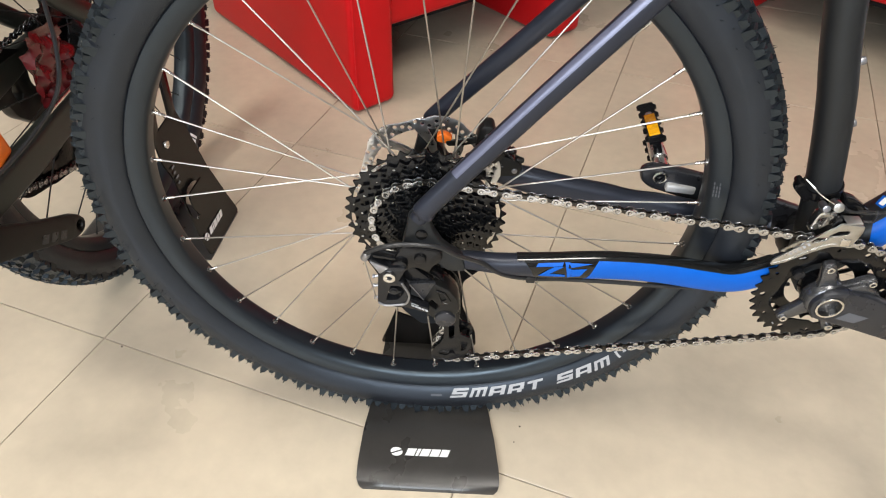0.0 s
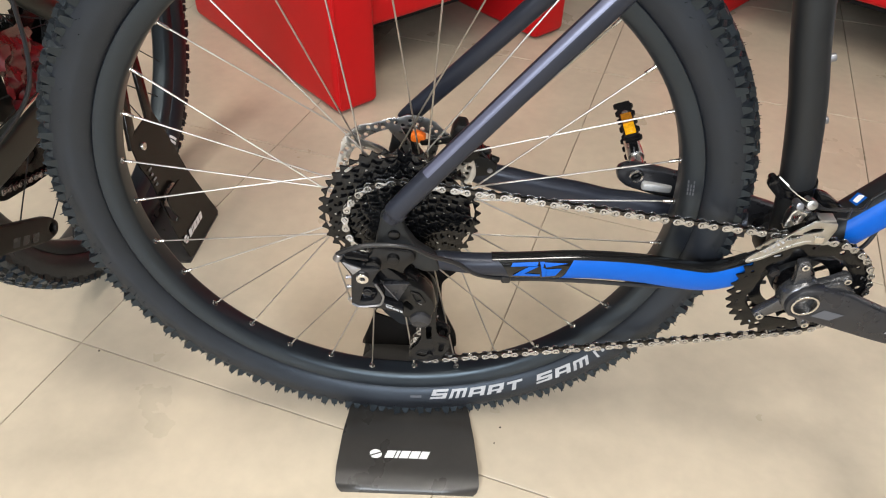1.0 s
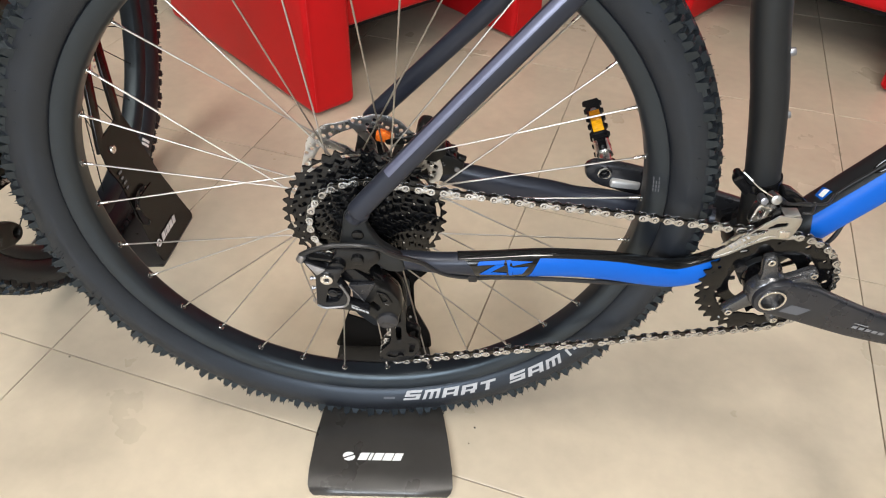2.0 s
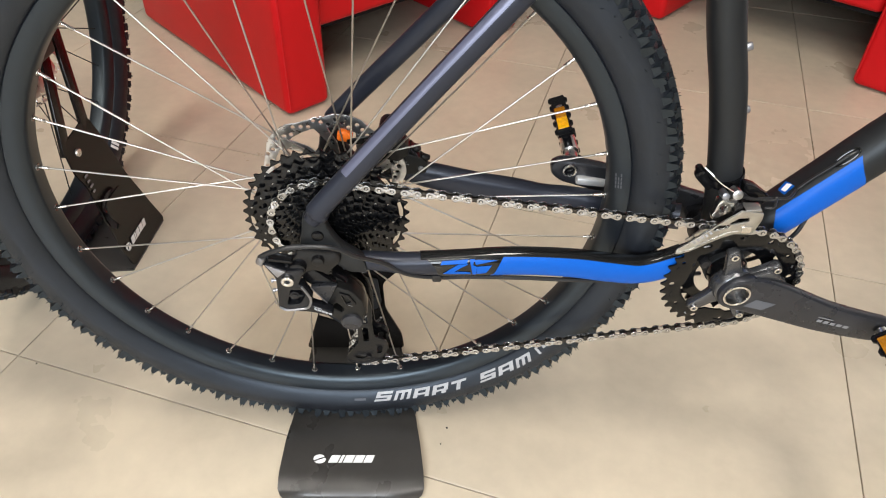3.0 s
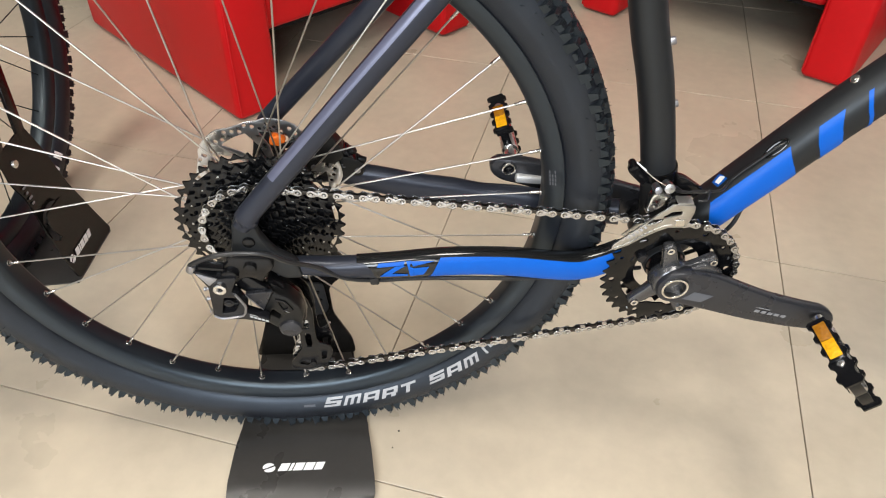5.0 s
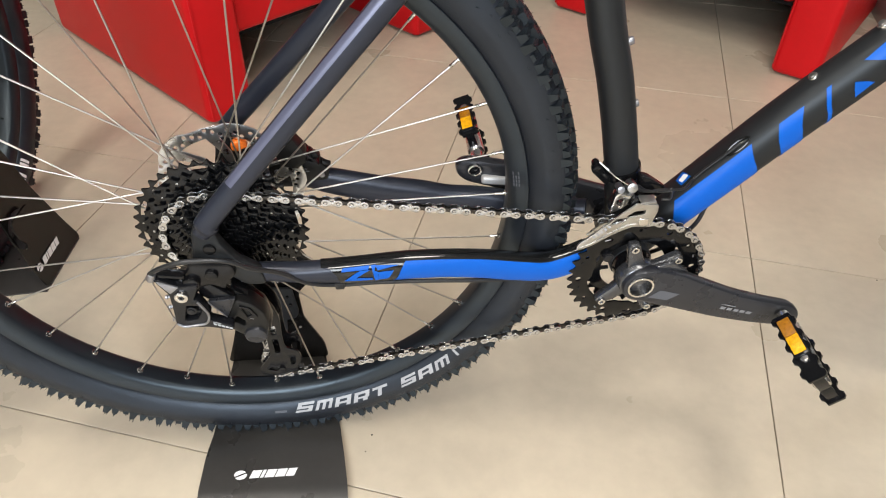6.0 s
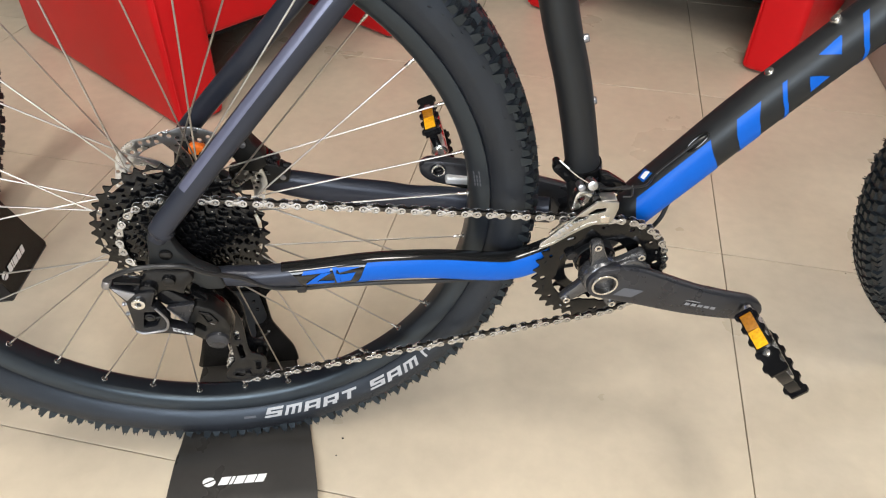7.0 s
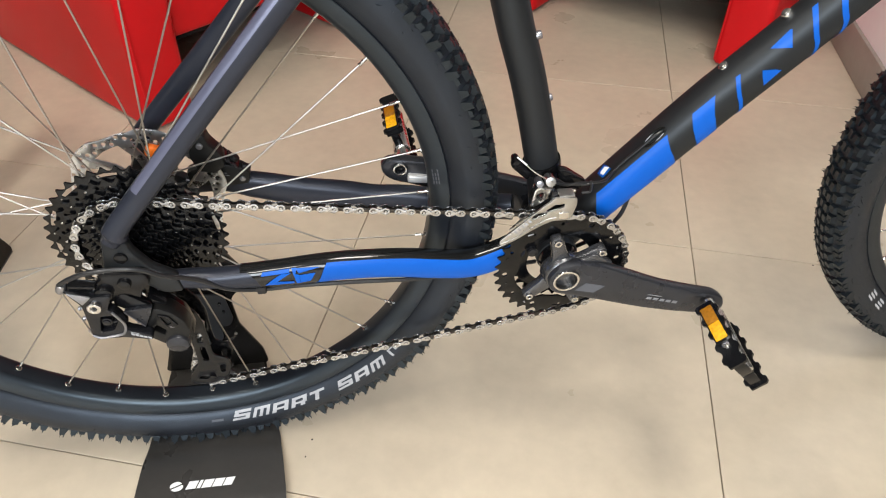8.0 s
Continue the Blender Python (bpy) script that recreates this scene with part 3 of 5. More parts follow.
SSR = [(-0.005, -0.0800, 0.044, 0.0066, 0.0080), (-0.001, -0.0800, 0.049, 0.0070, 0.0088), (0.001, -0.0798, 0.0520, 0.0090, 0.0110), (0.003, -0.0798, 0.0545, 0.0088, 0.0108), (0.010, -0.079, 0.066, 0.0084, 0.0106), (0.100, -0.0645, 0.168, 0.0083, 0.0108), (0.180, -0.053, 0.258, 0.0082, 0.0108), (0.320, -0.030, 0.415, 0.0078, 0.0102)]
CSR = [(0.020, -0.073, -0.016, 0.008, 0.0095), (0.047, -0.069, -0.0194, 0.0095, 0.0098), (0.075, -0.066, -0.025, 0.0105, 0.0108), (0.110, -0.064, -0.0279, 0.0108, 0.0132), (0.140, -0.062, -0.0289, 0.011, 0.0145),
       (0.185, -0.059, -0.0289, 0.0113, 0.0157), (0.227, -0.056, -0.0319, 0.0115, 0.0157), (0.265, -0.053, -0.0378, 0.0118, 0.0163), (0.302, -0.050, -0.0464, 0.012, 0.0167), (0.335, -0.045, -0.0543, 0.012, 0.0166),
       (0.363, -0.040, -0.0519, 0.012, 0.0172), (0.400, -0.030, -0.044, 0.012, 0.0165)]


def mirror(rows):
    return [(x, -y, z, a, b) for x, y, z, a, b in rows]


# the far chain stay runs wider and flatter, from under the brake
CSL = [(0.030, 0.073, -0.012, 0.008, 0.010), (0.075, 0.071, -0.0085, 0.0095, 0.0125), (0.107, 0.069, -0.0145, 0.0105, 0.0165), (0.162, 0.066, -0.0270, 0.011, 0.0178), (0.205, 0.065, -0.0330, 0.0113, 0.0165), (0.240, 0.064, -0.0405, 0.0115, 0.0160),
       (0.273, 0.062, -0.0425, 0.0118, 0.0158), (0.306, 0.059, -0.0465, 0.012, 0.0158), (0.335, 0.053, -0.0490, 0.012, 0.0160), (0.363, 0.045, -0.0490, 0.012, 0.0165), (0.400, 0.032, -0.044, 0.012, 0.0165)]


for rows, nm in ((SSR, "seat_stay"), (CSR, "chain_stay")):
    for side in (0, 1):
        bm = bmesh.new()
        sweep(bm, smooth_path(rows if not side else CSL if nm == "chain_stay" else mirror(rows), 8), 24, power=2.3)
        ob = bpart(nm, bm, M_GREY, "charcoal grey painted stay")
        if nm == "chain_stay" and not side:
            chain_stay = ob
        if nm == "seat_stay" and not side:
            seat_stay = ob
for side in (-1, 1):
    bm = bmesh.new()
    o = rounded([(-0.013, 0.050), (0.007, 0.050), (0.010, 0.031), (0.022, 0.009), (0.042, -0.006), (0.046, -0.026), (0.026, -0.026), (0.012, -0.012), (-0.006, -0.014), (-0.016, -0.006), (-0.021, 0.008), (-0.016, 0.030)], 0.006)
    plate(bm, o, side * 0.0685, side * 0.0815, [], bevel=0.0032)
    bpart("dropout", bm, M_FRAME, "satin black dropout plate")
bm = bmesh.new()
cyl(bm, (BB[0], -0.038, BB[1]), (BB[0], 0.038, BB[1]), 0.0235, seg=40, bevel=0.002)
bpart("bottom_bracket_shell", bm, M_FRAME)


def strip(rows, i0, i1, a0, a1, grow=0.0005, seg=8, power=2.3):
    b = bmesh.new()
    P = smooth_path(rows, 8)
    n = len(P) - 1
    k0, k1 = i0 * n, i1 * n
    ks = [k0 + (k1 - k0) * j / 40 for j in range(41)]
    Q = []
    for k in ks:
        j = min(int(k), n - 1)
        Q.append(P[j] + (P[j + 1] - P[j]) * (k - j))
    sweep(b, Q, seg, a0, a1, grow, power)
    return b


def along(rows, x):
    """Where along the tube (0 to 1) its centre has that x."""
    P = smooth_path(rows, 8)
    for i in range(len(P) - 1):
        if P[i][0] <= x <= P[i + 1][0]:
            return (i + (x - P[i][0]) / (P[i + 1][0] - P[i][0])) / (len(P) - 1)
    return 1.0


# paint on the drive side stays (the outer side of the tube is near 180 degrees, its top at 270)
bpart("blue_stripe", strip(CSR, along(CSR, 0.184), along(CSR, 0.385), 100, 232, 0.0005, 14), M_BLUE, "bright blue painted stripe", chain_stay)
bpart("guard_film", strip(CSR, along(CSR, 0.098), along(CSR, 0.385), 236, 325, 0.0009, 12), M_GLOSS, "clear glossy chain guard film", chain_stay)
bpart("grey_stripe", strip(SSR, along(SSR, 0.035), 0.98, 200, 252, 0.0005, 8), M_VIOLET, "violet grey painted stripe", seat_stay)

# small print on the rim's side
for i in range(3):
    bm = bmesh.new()
    for k in range(4 - (i == 1)):
        a0 = radians(6.9 + k * 0.95)
        r0 = 0.3015 + i * 0.0026
        f = lambda a, r: (r * math.cos(a), -0.0152 - (r - 0.3015) * 0.42 - 0.0010, r * math.sin(a))
        bm.faces.new([bm.verts.new(f(a, r)) for a, r in ((a0, r0), (a0 + radians(0.75), r0), (a0 + radians(0.75), r0 + 0.0013), (a0, r0 + 0.0013))])
    bpart("rim_print", bm, M_PANEL)

# black lozenge with blue strokes on the drive side chain stay, as plain shapes
def skin_patch(rows, corners, power, grow, n=8):
    """A patch on a tube's skin; corners (along, degrees): two on its lower edge, two on its upper edge."""
    b = bmesh.new()
    P = smooth_path(rows, 10)
    k = len(P) - 1
    (s0, a0), (s1, a1), (s2, a2), (s3, a3) = corners

    def at(s, a):
        i = min(int(s * k), k - 1)
        p = P[i] + (P[i + 1] - P[i]) * (s * k - i)
        t = Vector((P[i + 1] - P[i])[:3]).normalized()
        r = (Vector((0, 1, 0)) - t * t.y).normalized()
        u = -t.cross(r)
        c, d, e = math.cos(radians(a)), math.sin(radians(a)), 2 / power
        c, d = math.copysign(abs(c) ** e, c), math.copysign(abs(d) ** e, d)
        return Vector(p[:3]) + r * c * (p[3] + grow) + u * d * (p[4] + grow)

    g = [[b.verts.new(at((s0 * (1 - f) + s1 * f) * (1 - q) + (s3 * (1 - f) + s2 * f) * q, (a0 * (1 - f) + a1 * f) * (1 - q) + (a3 * (1 - f) + a2 * f) * q))
          for q in [j / n for j in range(n + 1)]] for f in [i / n for i in range(n + 1)]]
    for i in range(n):
        for j in range(n):
            b.faces.new((g[i][j], g[i + 1][j], g[i + 1][j + 1], g[i][j + 1]))
    return b


def cs(x):
    return along(CSR, x)


bpart("decal_ground", skin_patch(CSR, [(cs(0.112), 196), (cs(0.170), 128), (cs(0.184), 236), (cs(0.100), 262)], 2.3, 0.0006, 10), M_GLOSS, "glossy black decal ground", chain_stay)
bpart("decal_ground", skin_patch(CSR, [(cs(0.124), 104), (cs(0.168), 104), (cs(0.170), 140), (cs(0.112), 200)], 2.3, 0.0006, 10), M_GLOSS, parent=chain_stay)
bpart("blue_stripe", skin_patch(CSR, [(cs(0.168), 100), (cs(0.1843), 100), (cs(0.1843), 232), (cs(0.1835), 232)], 2.3, 0.0007, 10), M_BLUE, parent=chain_stay)
for c in ([(.1180, 208), (.1459, 210), (.1473, 229), (.1201, 227)], [(.1212, 168), (.1300, 168), (.1482, 208), (.1376, 208)], [(.1212, 166), (.1499, 162), (.1499, 173), (.1364, 178)],
          [(.1498, 205), (.1522, 202), (.1540, 229), (.1488, 229)], [(.1524, 158), (.1560, 158), (.1556, 196), (.1498, 206)], [(.1555, 202), (.1570, 203), (.1773, 217), (.1529, 226)],
          [(.1565, 160), (.1660, 165), (.1720, 196), (.1556, 194)]):
    bpart("decal_stroke", skin_patch(CSR, [(cs(x), a) for x, a in c], 2.3, 0.0012, 6), M_BLUE, parent=chain_stay)

# blue blocks of the down tube
for c in ([(0.146, 170), (0.4770, 166), (0.5058, 228), (0.205, 234)], [(0.5392, 170), (0.5865, 170), (0.6160, 226), (0.5680, 226)], [(0.6327, 168), (0.6405, 168), (0.6650, 230), (0.6565, 230)],
          [(0.6795, 170), (0.680, 170), (0.7112, 174), (0.6912, 200)], [(0.7162, 234), (0.7362, 198), (0.7485, 238), (0.7475, 242)], [(0.7560, 170), (0.7620, 170), (0.7830, 252), (0.7760, 252)],
          [(0.788, 170), (0.794, 170), (0.812, 252), (0.805, 252)]):
    bpart("blue_block", skin_patch(DT, c, 2.5, 0.0005, 12), M_BLUE, parent=down_tube)
    if c[0][1] <= 170 and c[0] != (0.6795, 170):      # the block runs on round the lower side
        (s0, a0), (s1, a1) = c[:2]
        bpart("blue_block", skin_patch(DT, [(s0 - 0.02, 100), (s1 - 0.02, 100), (s1, a1), (s0, a0)], 2.5, 0.0005, 8), M_BLUE, parent=down_tube)
bpart("badge", skin_patch(DT, [(0.2475, 277), (0.2600, 258), (0.3150, 262), (0.2920, 288)], 2.5, 0.0006, 4), M_BLUE, "small blue badge", down_tube)
bpart("badge_mark", skin_patch(DT, [(0.2588, 272), (0.2690, 263), (0.3090, 268), (0.2920, 277)], 2.5, 0.0010, 3), M_WHITE, "white badge mark", down_tube)
# cable port: oval grommet and the cable that leaves it
bm = bmesh.new()
P = smooth_path(DT, 10)
i0 = int(0.486 * (len(P) - 1))
pc = Vector(P[i0][:3])
td = Vector((P[i0 + 1] - P[i0])[:3]).normalized()
nd = (Vector((0, -0.44, 0)) + td.cross(Vector((0, 1, 0))) * 0.90).normalized()
bd = td.cross(nd)
ring = []
for k in range(24):
    a = 2 * math.pi * k / 24
    ring.append(pc + nd * 0.0246 + td * 0.0135 * math.cos(a) + bd * 0.0042 * math.sin(a))
sweep(bm, [(*p, 0.0013, 0.0013) for p in ring + ring[:1]], 8, ref=tuple(nd), caps=False)
bm.faces.new([bm.verts.new(p - nd * 0.0012) for p in ring])
bpart("cable_port", bm, M_GLOSS, "oval black rubber cable grommet", down_tube)
bm = bmesh.new()
q = lambda s, h, b: Vector(P[int(s * (len(P) - 1))][:3]) + nd * h + bd * b
wire(bm, [q(0.500, 0.0235, 0), q(0.480, 0.0275, 0.0), q(0.440, 0.0275, 0.0), q(0.390, 0.0265, -0.001), q(0.330, 0.0265, 0.0), Vector((0.480, -0.026, 0.033)), Vector((0.464, -0.032, 0.036)), Vector((0.448, -0.036, 0.040)), Vector((0.434, -0.038, 0.040)), Vector((0.420, -0.040, 0.046))], 0.0015)
bpart("shift_cable", bm, M_CABLE)
for s, h in ((0.655, 0.0222), (0.757, 0.0245)):
    bm = bmesh.new()
    k = s * (len(P) - 1)
    p = Vector((P[int(k)] + (P[int(k) + 1] - P[int(k)]) * (k % 1))[:3])
    up = td.cross(Vector((0, 1, 0))).normalized()
    cyl(bm, p + up * (h - 0.003) + Vector((0, 0.004, 0)), p + up * (h + 0.0034) + Vector((0, 0.004, 0)), 0.0056, 0.0048, 18, bevel=0.0012)
    cyl(bm, p + up * (h + 0.0034) + Vector((0, 0.004, 0)), p + up * (h + 0.0037) + Vector((0, 0.004, 0)), 0.0022, seg=6)
    bpart("bottle_bolt", bm, M_ALU, "silver bottle cage bolt")
for x, z in ((0.400, 0.188), (0.4185, 0.122)):
    bm = bmesh.new()
    fx = Vector((0.96, -0.05, 0.28)).normalized()
    c = Vector((x - 0.0100, -0.003, z))
    cyl(bm, c, c + fx * 0.0085, 0.0046, 0.0038, 16, bevel=0.001)
    bpart("bottle_bolt", bm, M_SATIN)

# ---- chain ----
CY = COG_Y[3] - 0.0035
RINGY = -0.052
PUL_LO, PUL_UP, PR = (0.035, -0.206), (0.014, -0.124), 0.0222
CIRC = [((0, 0), 0.0563, 1, CY), (BB, 0.0728, 1, RINGY), (PUL_LO, PR, 1, CY - 0.001), (PUL_UP, PR, -1, CY - 0.001)]


def belt(circles):
    """The closed line round circles (centre, radius, 1 clockwise or -1, y), as points (x, y, z)."""
    n = len(circles)
    tang = []
    for i in range(n):
        (c0, r0, s0, _), (c1, r1, s1, _) = circles[i], circles[(i + 1) % n]
        d = Vector(c1) - Vector(c0)
        L, ang = d.length, math.atan2(d.y, d.x)
        b = math.asin((s0 * r0 - s1 * r1) / L)
        na = ang + math.pi / 2 - b
        nv = Vector((math.cos(na), math.sin(na)))
        tang.append((Vector(c0) + nv * (s0 * r0), Vector(c1) + nv * (s1 * r1)))
    pts = []
    for i in range(n):
        c, r, s, y = circles[i]
        a_in, a_out = tang[i - 1][1] - Vector(c), tang[i][0] - Vector(c)
        t0, t1 = math.atan2(a_in.y, a_in.x), math.atan2(a_out.y, a_out.x)
        if s > 0:
            while t1 > t0:
                t1 -= 2 * math.pi
        else:
            while t1 < t0:
                t1 += 2 * math.pi
        m = max(3, int(abs(t1 - t0) / 0.05))
        for k in range(m + 1):
            a = t0 + (t1 - t0) * k / m
            pts.append(Vector((c[0] + r * math.cos(a), y, c[1] + r * math.sin(a))))
    return pts


line = belt(CIRC)
line.append(line[0])
cum = [0.0]
for a, b in zip(line, line[1:]):
    cum.append(cum[-1] + (b - a).length)
NL = 2 * round(cum[-1] / 0.0127 / 2)


def chain_at(s):
    s %= cum[-1]
    i = max(0, min(int(np.searchsorted(cum, s)) - 1, len(line) - 2))
    return line[i].lerp(line[i + 1], (s - cum[i]) / max(1e-9, cum[i + 1] - cum[i]))


pins = [chain_at(cum[-1] * i / NL) for i in range(NL)]
bm = bmesh.new()
for p in pins:
    cyl(bm, p + Vector((0, -0.0034, 0)), p + Vector((0, 0.0034, 0)), 0.0015, seg=8)
    cyl(bm, p + Vector((0, -0.0011, 0)), p + Vector((0, 0.0011, 0)), 0.0038, seg=10)
chain = bpart("chain", bm, M_CHAIN_IN, "nickel plated roller chain")


def peanut(r, waist, p=0.0127, n=7):
    o = []
    for sx in (1, -1):
        for k in range(n + 1):
            a = radians(-118 + 236 * k / n)
            o.append((sx * (p / 2 + r * math.cos(a)), sx * r * math.sin(a)))
        o.append((0.0, sx * waist))
    return o


LINK = {}
for kind, yy, th, r, w in (("outer_link", 0.0025, 0.0010, 0.0044, 0.0021), ("inner_link", 0.0013, 0.0009, 0.0038, 0.0020)):
    bm = bmesh.new()
    for sgn in (-1, 1):
        hl = [loop_pts((sx * 0.00635, 0), 0.0020, 10) for sx in (-1, 1)] if kind == "outer_link" else []
        plate(bm, peanut(r, w), sgn * yy, sgn * (yy + th), hl, bevel=0.0003)
        for sx in (-1, 1):
            if hl:
                cyl(bm, (sx * 0.00635, sgn * yy, 0), (sx * 0.00635, sgn * (yy + th * 1.3), 0), 0.0015, seg=8)
    LINK[kind] = mesh_of(kind, bm, M_CHAIN if kind == "outer_link" else M_CHAIN_IN, 30)
for i in range(NL):
    a, b = pins[i], pins[(i + 1) % NL]
    d = (b - a).normalized()
    z = d.cross(Vector((0, 1, 0))).normalized()
    y = z.cross(d)
    m = Matrix((d, y, z)).transposed().to_4x4()
    m.translation = (a + b) / 2
    part("link", LINK["outer_link" if i % 2 else "inner_link"], None, chain, m=m)

# ---- crankset ----
bx, bz = BB
bm = bmesh.new()
holes = [[(bx + r * math.cos(a), bz + r * math.sin(a)) for r, a in [((0.0530 if (k % 12) < 8 else 0.0480), 2 * math.pi * k / 48 + 0.2) for k in range(48)]]]
for k in range(12):
    a = 2 * math.pi * k / 12 + 0.1
    holes.append(loop_pts((bx + 0.0632 * math.cos(a), bz + 0.0632 * math.sin(a)), 0.0020 if k % 2 else 0.0030, 10))
plate(bm, gear_outline(36, 0.0728, 0.0030, 0.0034, BB), RINGY - 0.0012, RINGY + 0.0012, holes, bevel=0.0004)
ring = bpart("chainring", bm, M_COG, "large black chainring")
bm = bmesh.new()
holes = [loop_pts(BB, 0.0365, 40)]
plate(bm, gear_outline(26, 0.0525, 0.0030, 0.0034, BB), -0.0428, -0.0408, holes)
bpart("chainring", bm, M_COG, "small black inner chainring")
for k in range(10):       # shift ramps riveted to the ring's face
    a = 2 * math.pi * k / 10 + 0.35
    c = Vector((bx + 0.0645 * math.cos(a), RINGY - 0.0014, bz + 0.0645 * math.sin(a)))
    bm = bmesh.new()
    box(bm, c, (0.0068 if k % 2 else 0.0036, 0.0012, 0.0016), Matrix.Rotation(-a - math.pi / 2 + 0.35, 3, "Y"), bevel=0.0003, seg=1)
    part("shift_ramp", bm, M_LINK if k % 3 else M_SATIN, ring)
bm = bmesh.new()
cyl(bm, (bx - 0.036, -0.058, bz + 0.028), (bx - 0.036, -0.040, bz + 0.028), 0.0050, seg=18, bevel=0.0008)
for k in range(4):
    cyl(bm, (bx - 0.036, -0.0570 + 0.0034 * k, bz + 0.028), (bx - 0.036, -0.0556 + 0.0034 * k, bz + 0.028), 0.0060, seg=18)
part("ring_spacer", bm, M_LINK, ring)
bm = bmesh.new()
SPID = [105, 35, -138, -66]
for a in SPID:
    R = Matrix.Rotation(-radians(a), 4, "Y")
    m = Matrix.Translation((bx, 0, bz)) @ R
    o = rounded([(0.012, -0.0125), (0.030, -0.0082), (0.044, -0.0075), (0.0535, -0.006), (0.0535, 0.006), (0.044, 0.0075), (0.030, 0.0082), (0.012, 0.0125)], 0.005)
    plate(bm, o, -0.0640, -0.0535, [], bevel=0.003, m=m)
cyl(bm, (bx, -0.0700, bz), (bx, -0.054, bz), 0.0205, 0.0255, 40, bevel=0.003)
plate(bm, rounded([(0.4480, -0.0440), (0.4690, -0.0340), (0.4790, -0.0395), (0.4930, -0.0510), (0.4600, -0.0560)], 0.004), -0.0690, -0.0590, [], bevel=0.003)
spider = bpart("spider", bm, M_SPIDER, "anthracite four arm crank spider")
for a in SPID:
    c = (bx + 0.0475 * math.cos(radians(a)), bz + 0.0475 * math.sin(radians(a)))
    bm = bmesh.new()
    plate(bm, loop_pts(c, 0.0042, 20), -0.0668, -0.0630, [loop_pts(c, 0.0021, 6)], bevel=0.0006)
    part("chainring_bolt", bm, M_ALU, spider)
bm = bmesh.new()
ho = [(bx + 0.016, bz + 0.022), (0.479, -0.0450), (0.512, -0.0590), (0.548, -0.0735), (0.588, -0.0840), (0.613, -0.0890), (0.625, -0.0985), (0.6265, -0.1120), (0.617, -0.1195), (0.602, -0.1205), (0.571, -0.1175), (0.531, -0.1105), (0.490, -0.1000), (bx + 0.005, bz - 0.025), (bx - 0.015, bz - 0.018), (bx - 0.021, bz + 0.004), (bx - 0.008, bz + 0.021)]
plate(bm, rounded(ho, 0.010), -0.0760, -0.0610, [loop_pts(BB, 0.0125, 32)], bevel=0.0042)
for v in bm.verts:
    v.co.y -= max(0.0, v.co.x - bx - 0.02) * 0.11
arm = bpart("crank_arm", bm, M_CRANK, "anthracite forged crank arm")
bm = bmesh.new()
plate(bm, loop_pts(BB, 0.0147, 40), -0.0775, -0.0750, [loop_pts(BB, 0.0122, 40)], bevel=0.0006)
part("cap_ring", bm, M_ALU, arm, "polished ring round the axle's end")
bm = bmesh.new()
lathe(bm, [(0.0122, -0.0765), (0.0122, -0.059), (0.004, -0.0585)], 40, axis_c=(bx, 0, bz))
part("axle_bore", bm, M_BORE, arm, "bare steel bore of the axle")


def on_arm(x, t):
    """A point on the outer face of the arm: x, and t across it from its middle line."""
    zc = bz - (x - bx) * 0.215
    return Vector((x, -0.0763 - max(0.0, x - bx - 0.02) * 0.11, zc + t))


def arm_patch(x0, x1, t0, t1, sk=0.0):
    b = bmesh.new()
    b.faces.new([b.verts.new(on_arm(x, t) + Vector((0, -0.0003, 0))) for x, t in ((x0, t0), (x1, t0), (x1 + sk, t1), (x0 + sk, t1))])
    return b


part("grey_panel", arm_patch(0.450, 0.472, -0.0135, -0.0005, 0.0115), M_PANEL, arm, "lighter grey paint panel")
for i in range(5):
    part("arm_mark", arm_patch(0.533 + 0.0076 * i, 0.5386 + 0.0076 * i, -0.0112, -0.0070, 0.0014), M_GREYPRINT, arm, "faded grey print bar")
part("arm_mark", arm_patch(0.533, 0.550, -0.0044, -0.0030, 0.001), M_GREYPRINT, arm)

# far crank arm
fx, fz = 2 * bx - 0.604, 2 * bz + 0.1125
bm = bmesh.new()
ho2 = [(2 * bx - x, 2 * bz - z + (x - bx) * 0.030) for x, z in ho]
plate(bm, rounded(ho2, 0.010), 0.0610, 0.0760, [loop_pts((fx, fz), 0.0062, 20)], bevel=0.0042)
for v in bm.verts:
    v.co.y += max(0.0, bx - v.co.x - 0.02) * 0.11
farm = bpart("crank_arm", bm, M_CRANK, "anthracite forged crank arm")
bm = bmesh.new()
plate(bm, loop_pts((fx + 0.0, fz), 0.0085, 24), 0.0748, 0.0775, [loop_pts((fx, fz), 0.0060, 24)], bevel=0.0006)
part("boss_ring", bm, M_ALU, farm)
bm = bmesh.new()
cyl(bm, (fx, 0.080, fz), (fx, 0.094, fz), 0.0062, seg=16)
part("pedal_thread", bm, M_BRAKE, farm)
bm = bmesh.new()
box(bm, (fx + 0.026, 0.0745, fz - 0.0120), (0.036, 0.012, 0.0105), Matrix.Rotation(radians(6), 3, "Y"), bevel=0.003, seg=3)
part("pinch_slot", bm, M_SILVER, farm, "polished pinch slot")
bm = bmesh.new()
cyl(bm, (bx, -0.060, bz), (bx, 0.070, bz), 0.012, seg=24)
cyl(bm, (bx, -0.052, bz), (bx, -0.036, bz), 0.022, seg=32, bevel=0.001)
cyl(bm, (bx, 0.052, bz), (bx, 0.036, bz), 0.022, seg=32, bevel=0.001)
bpart("crank_axle", bm, M_BRAKE)


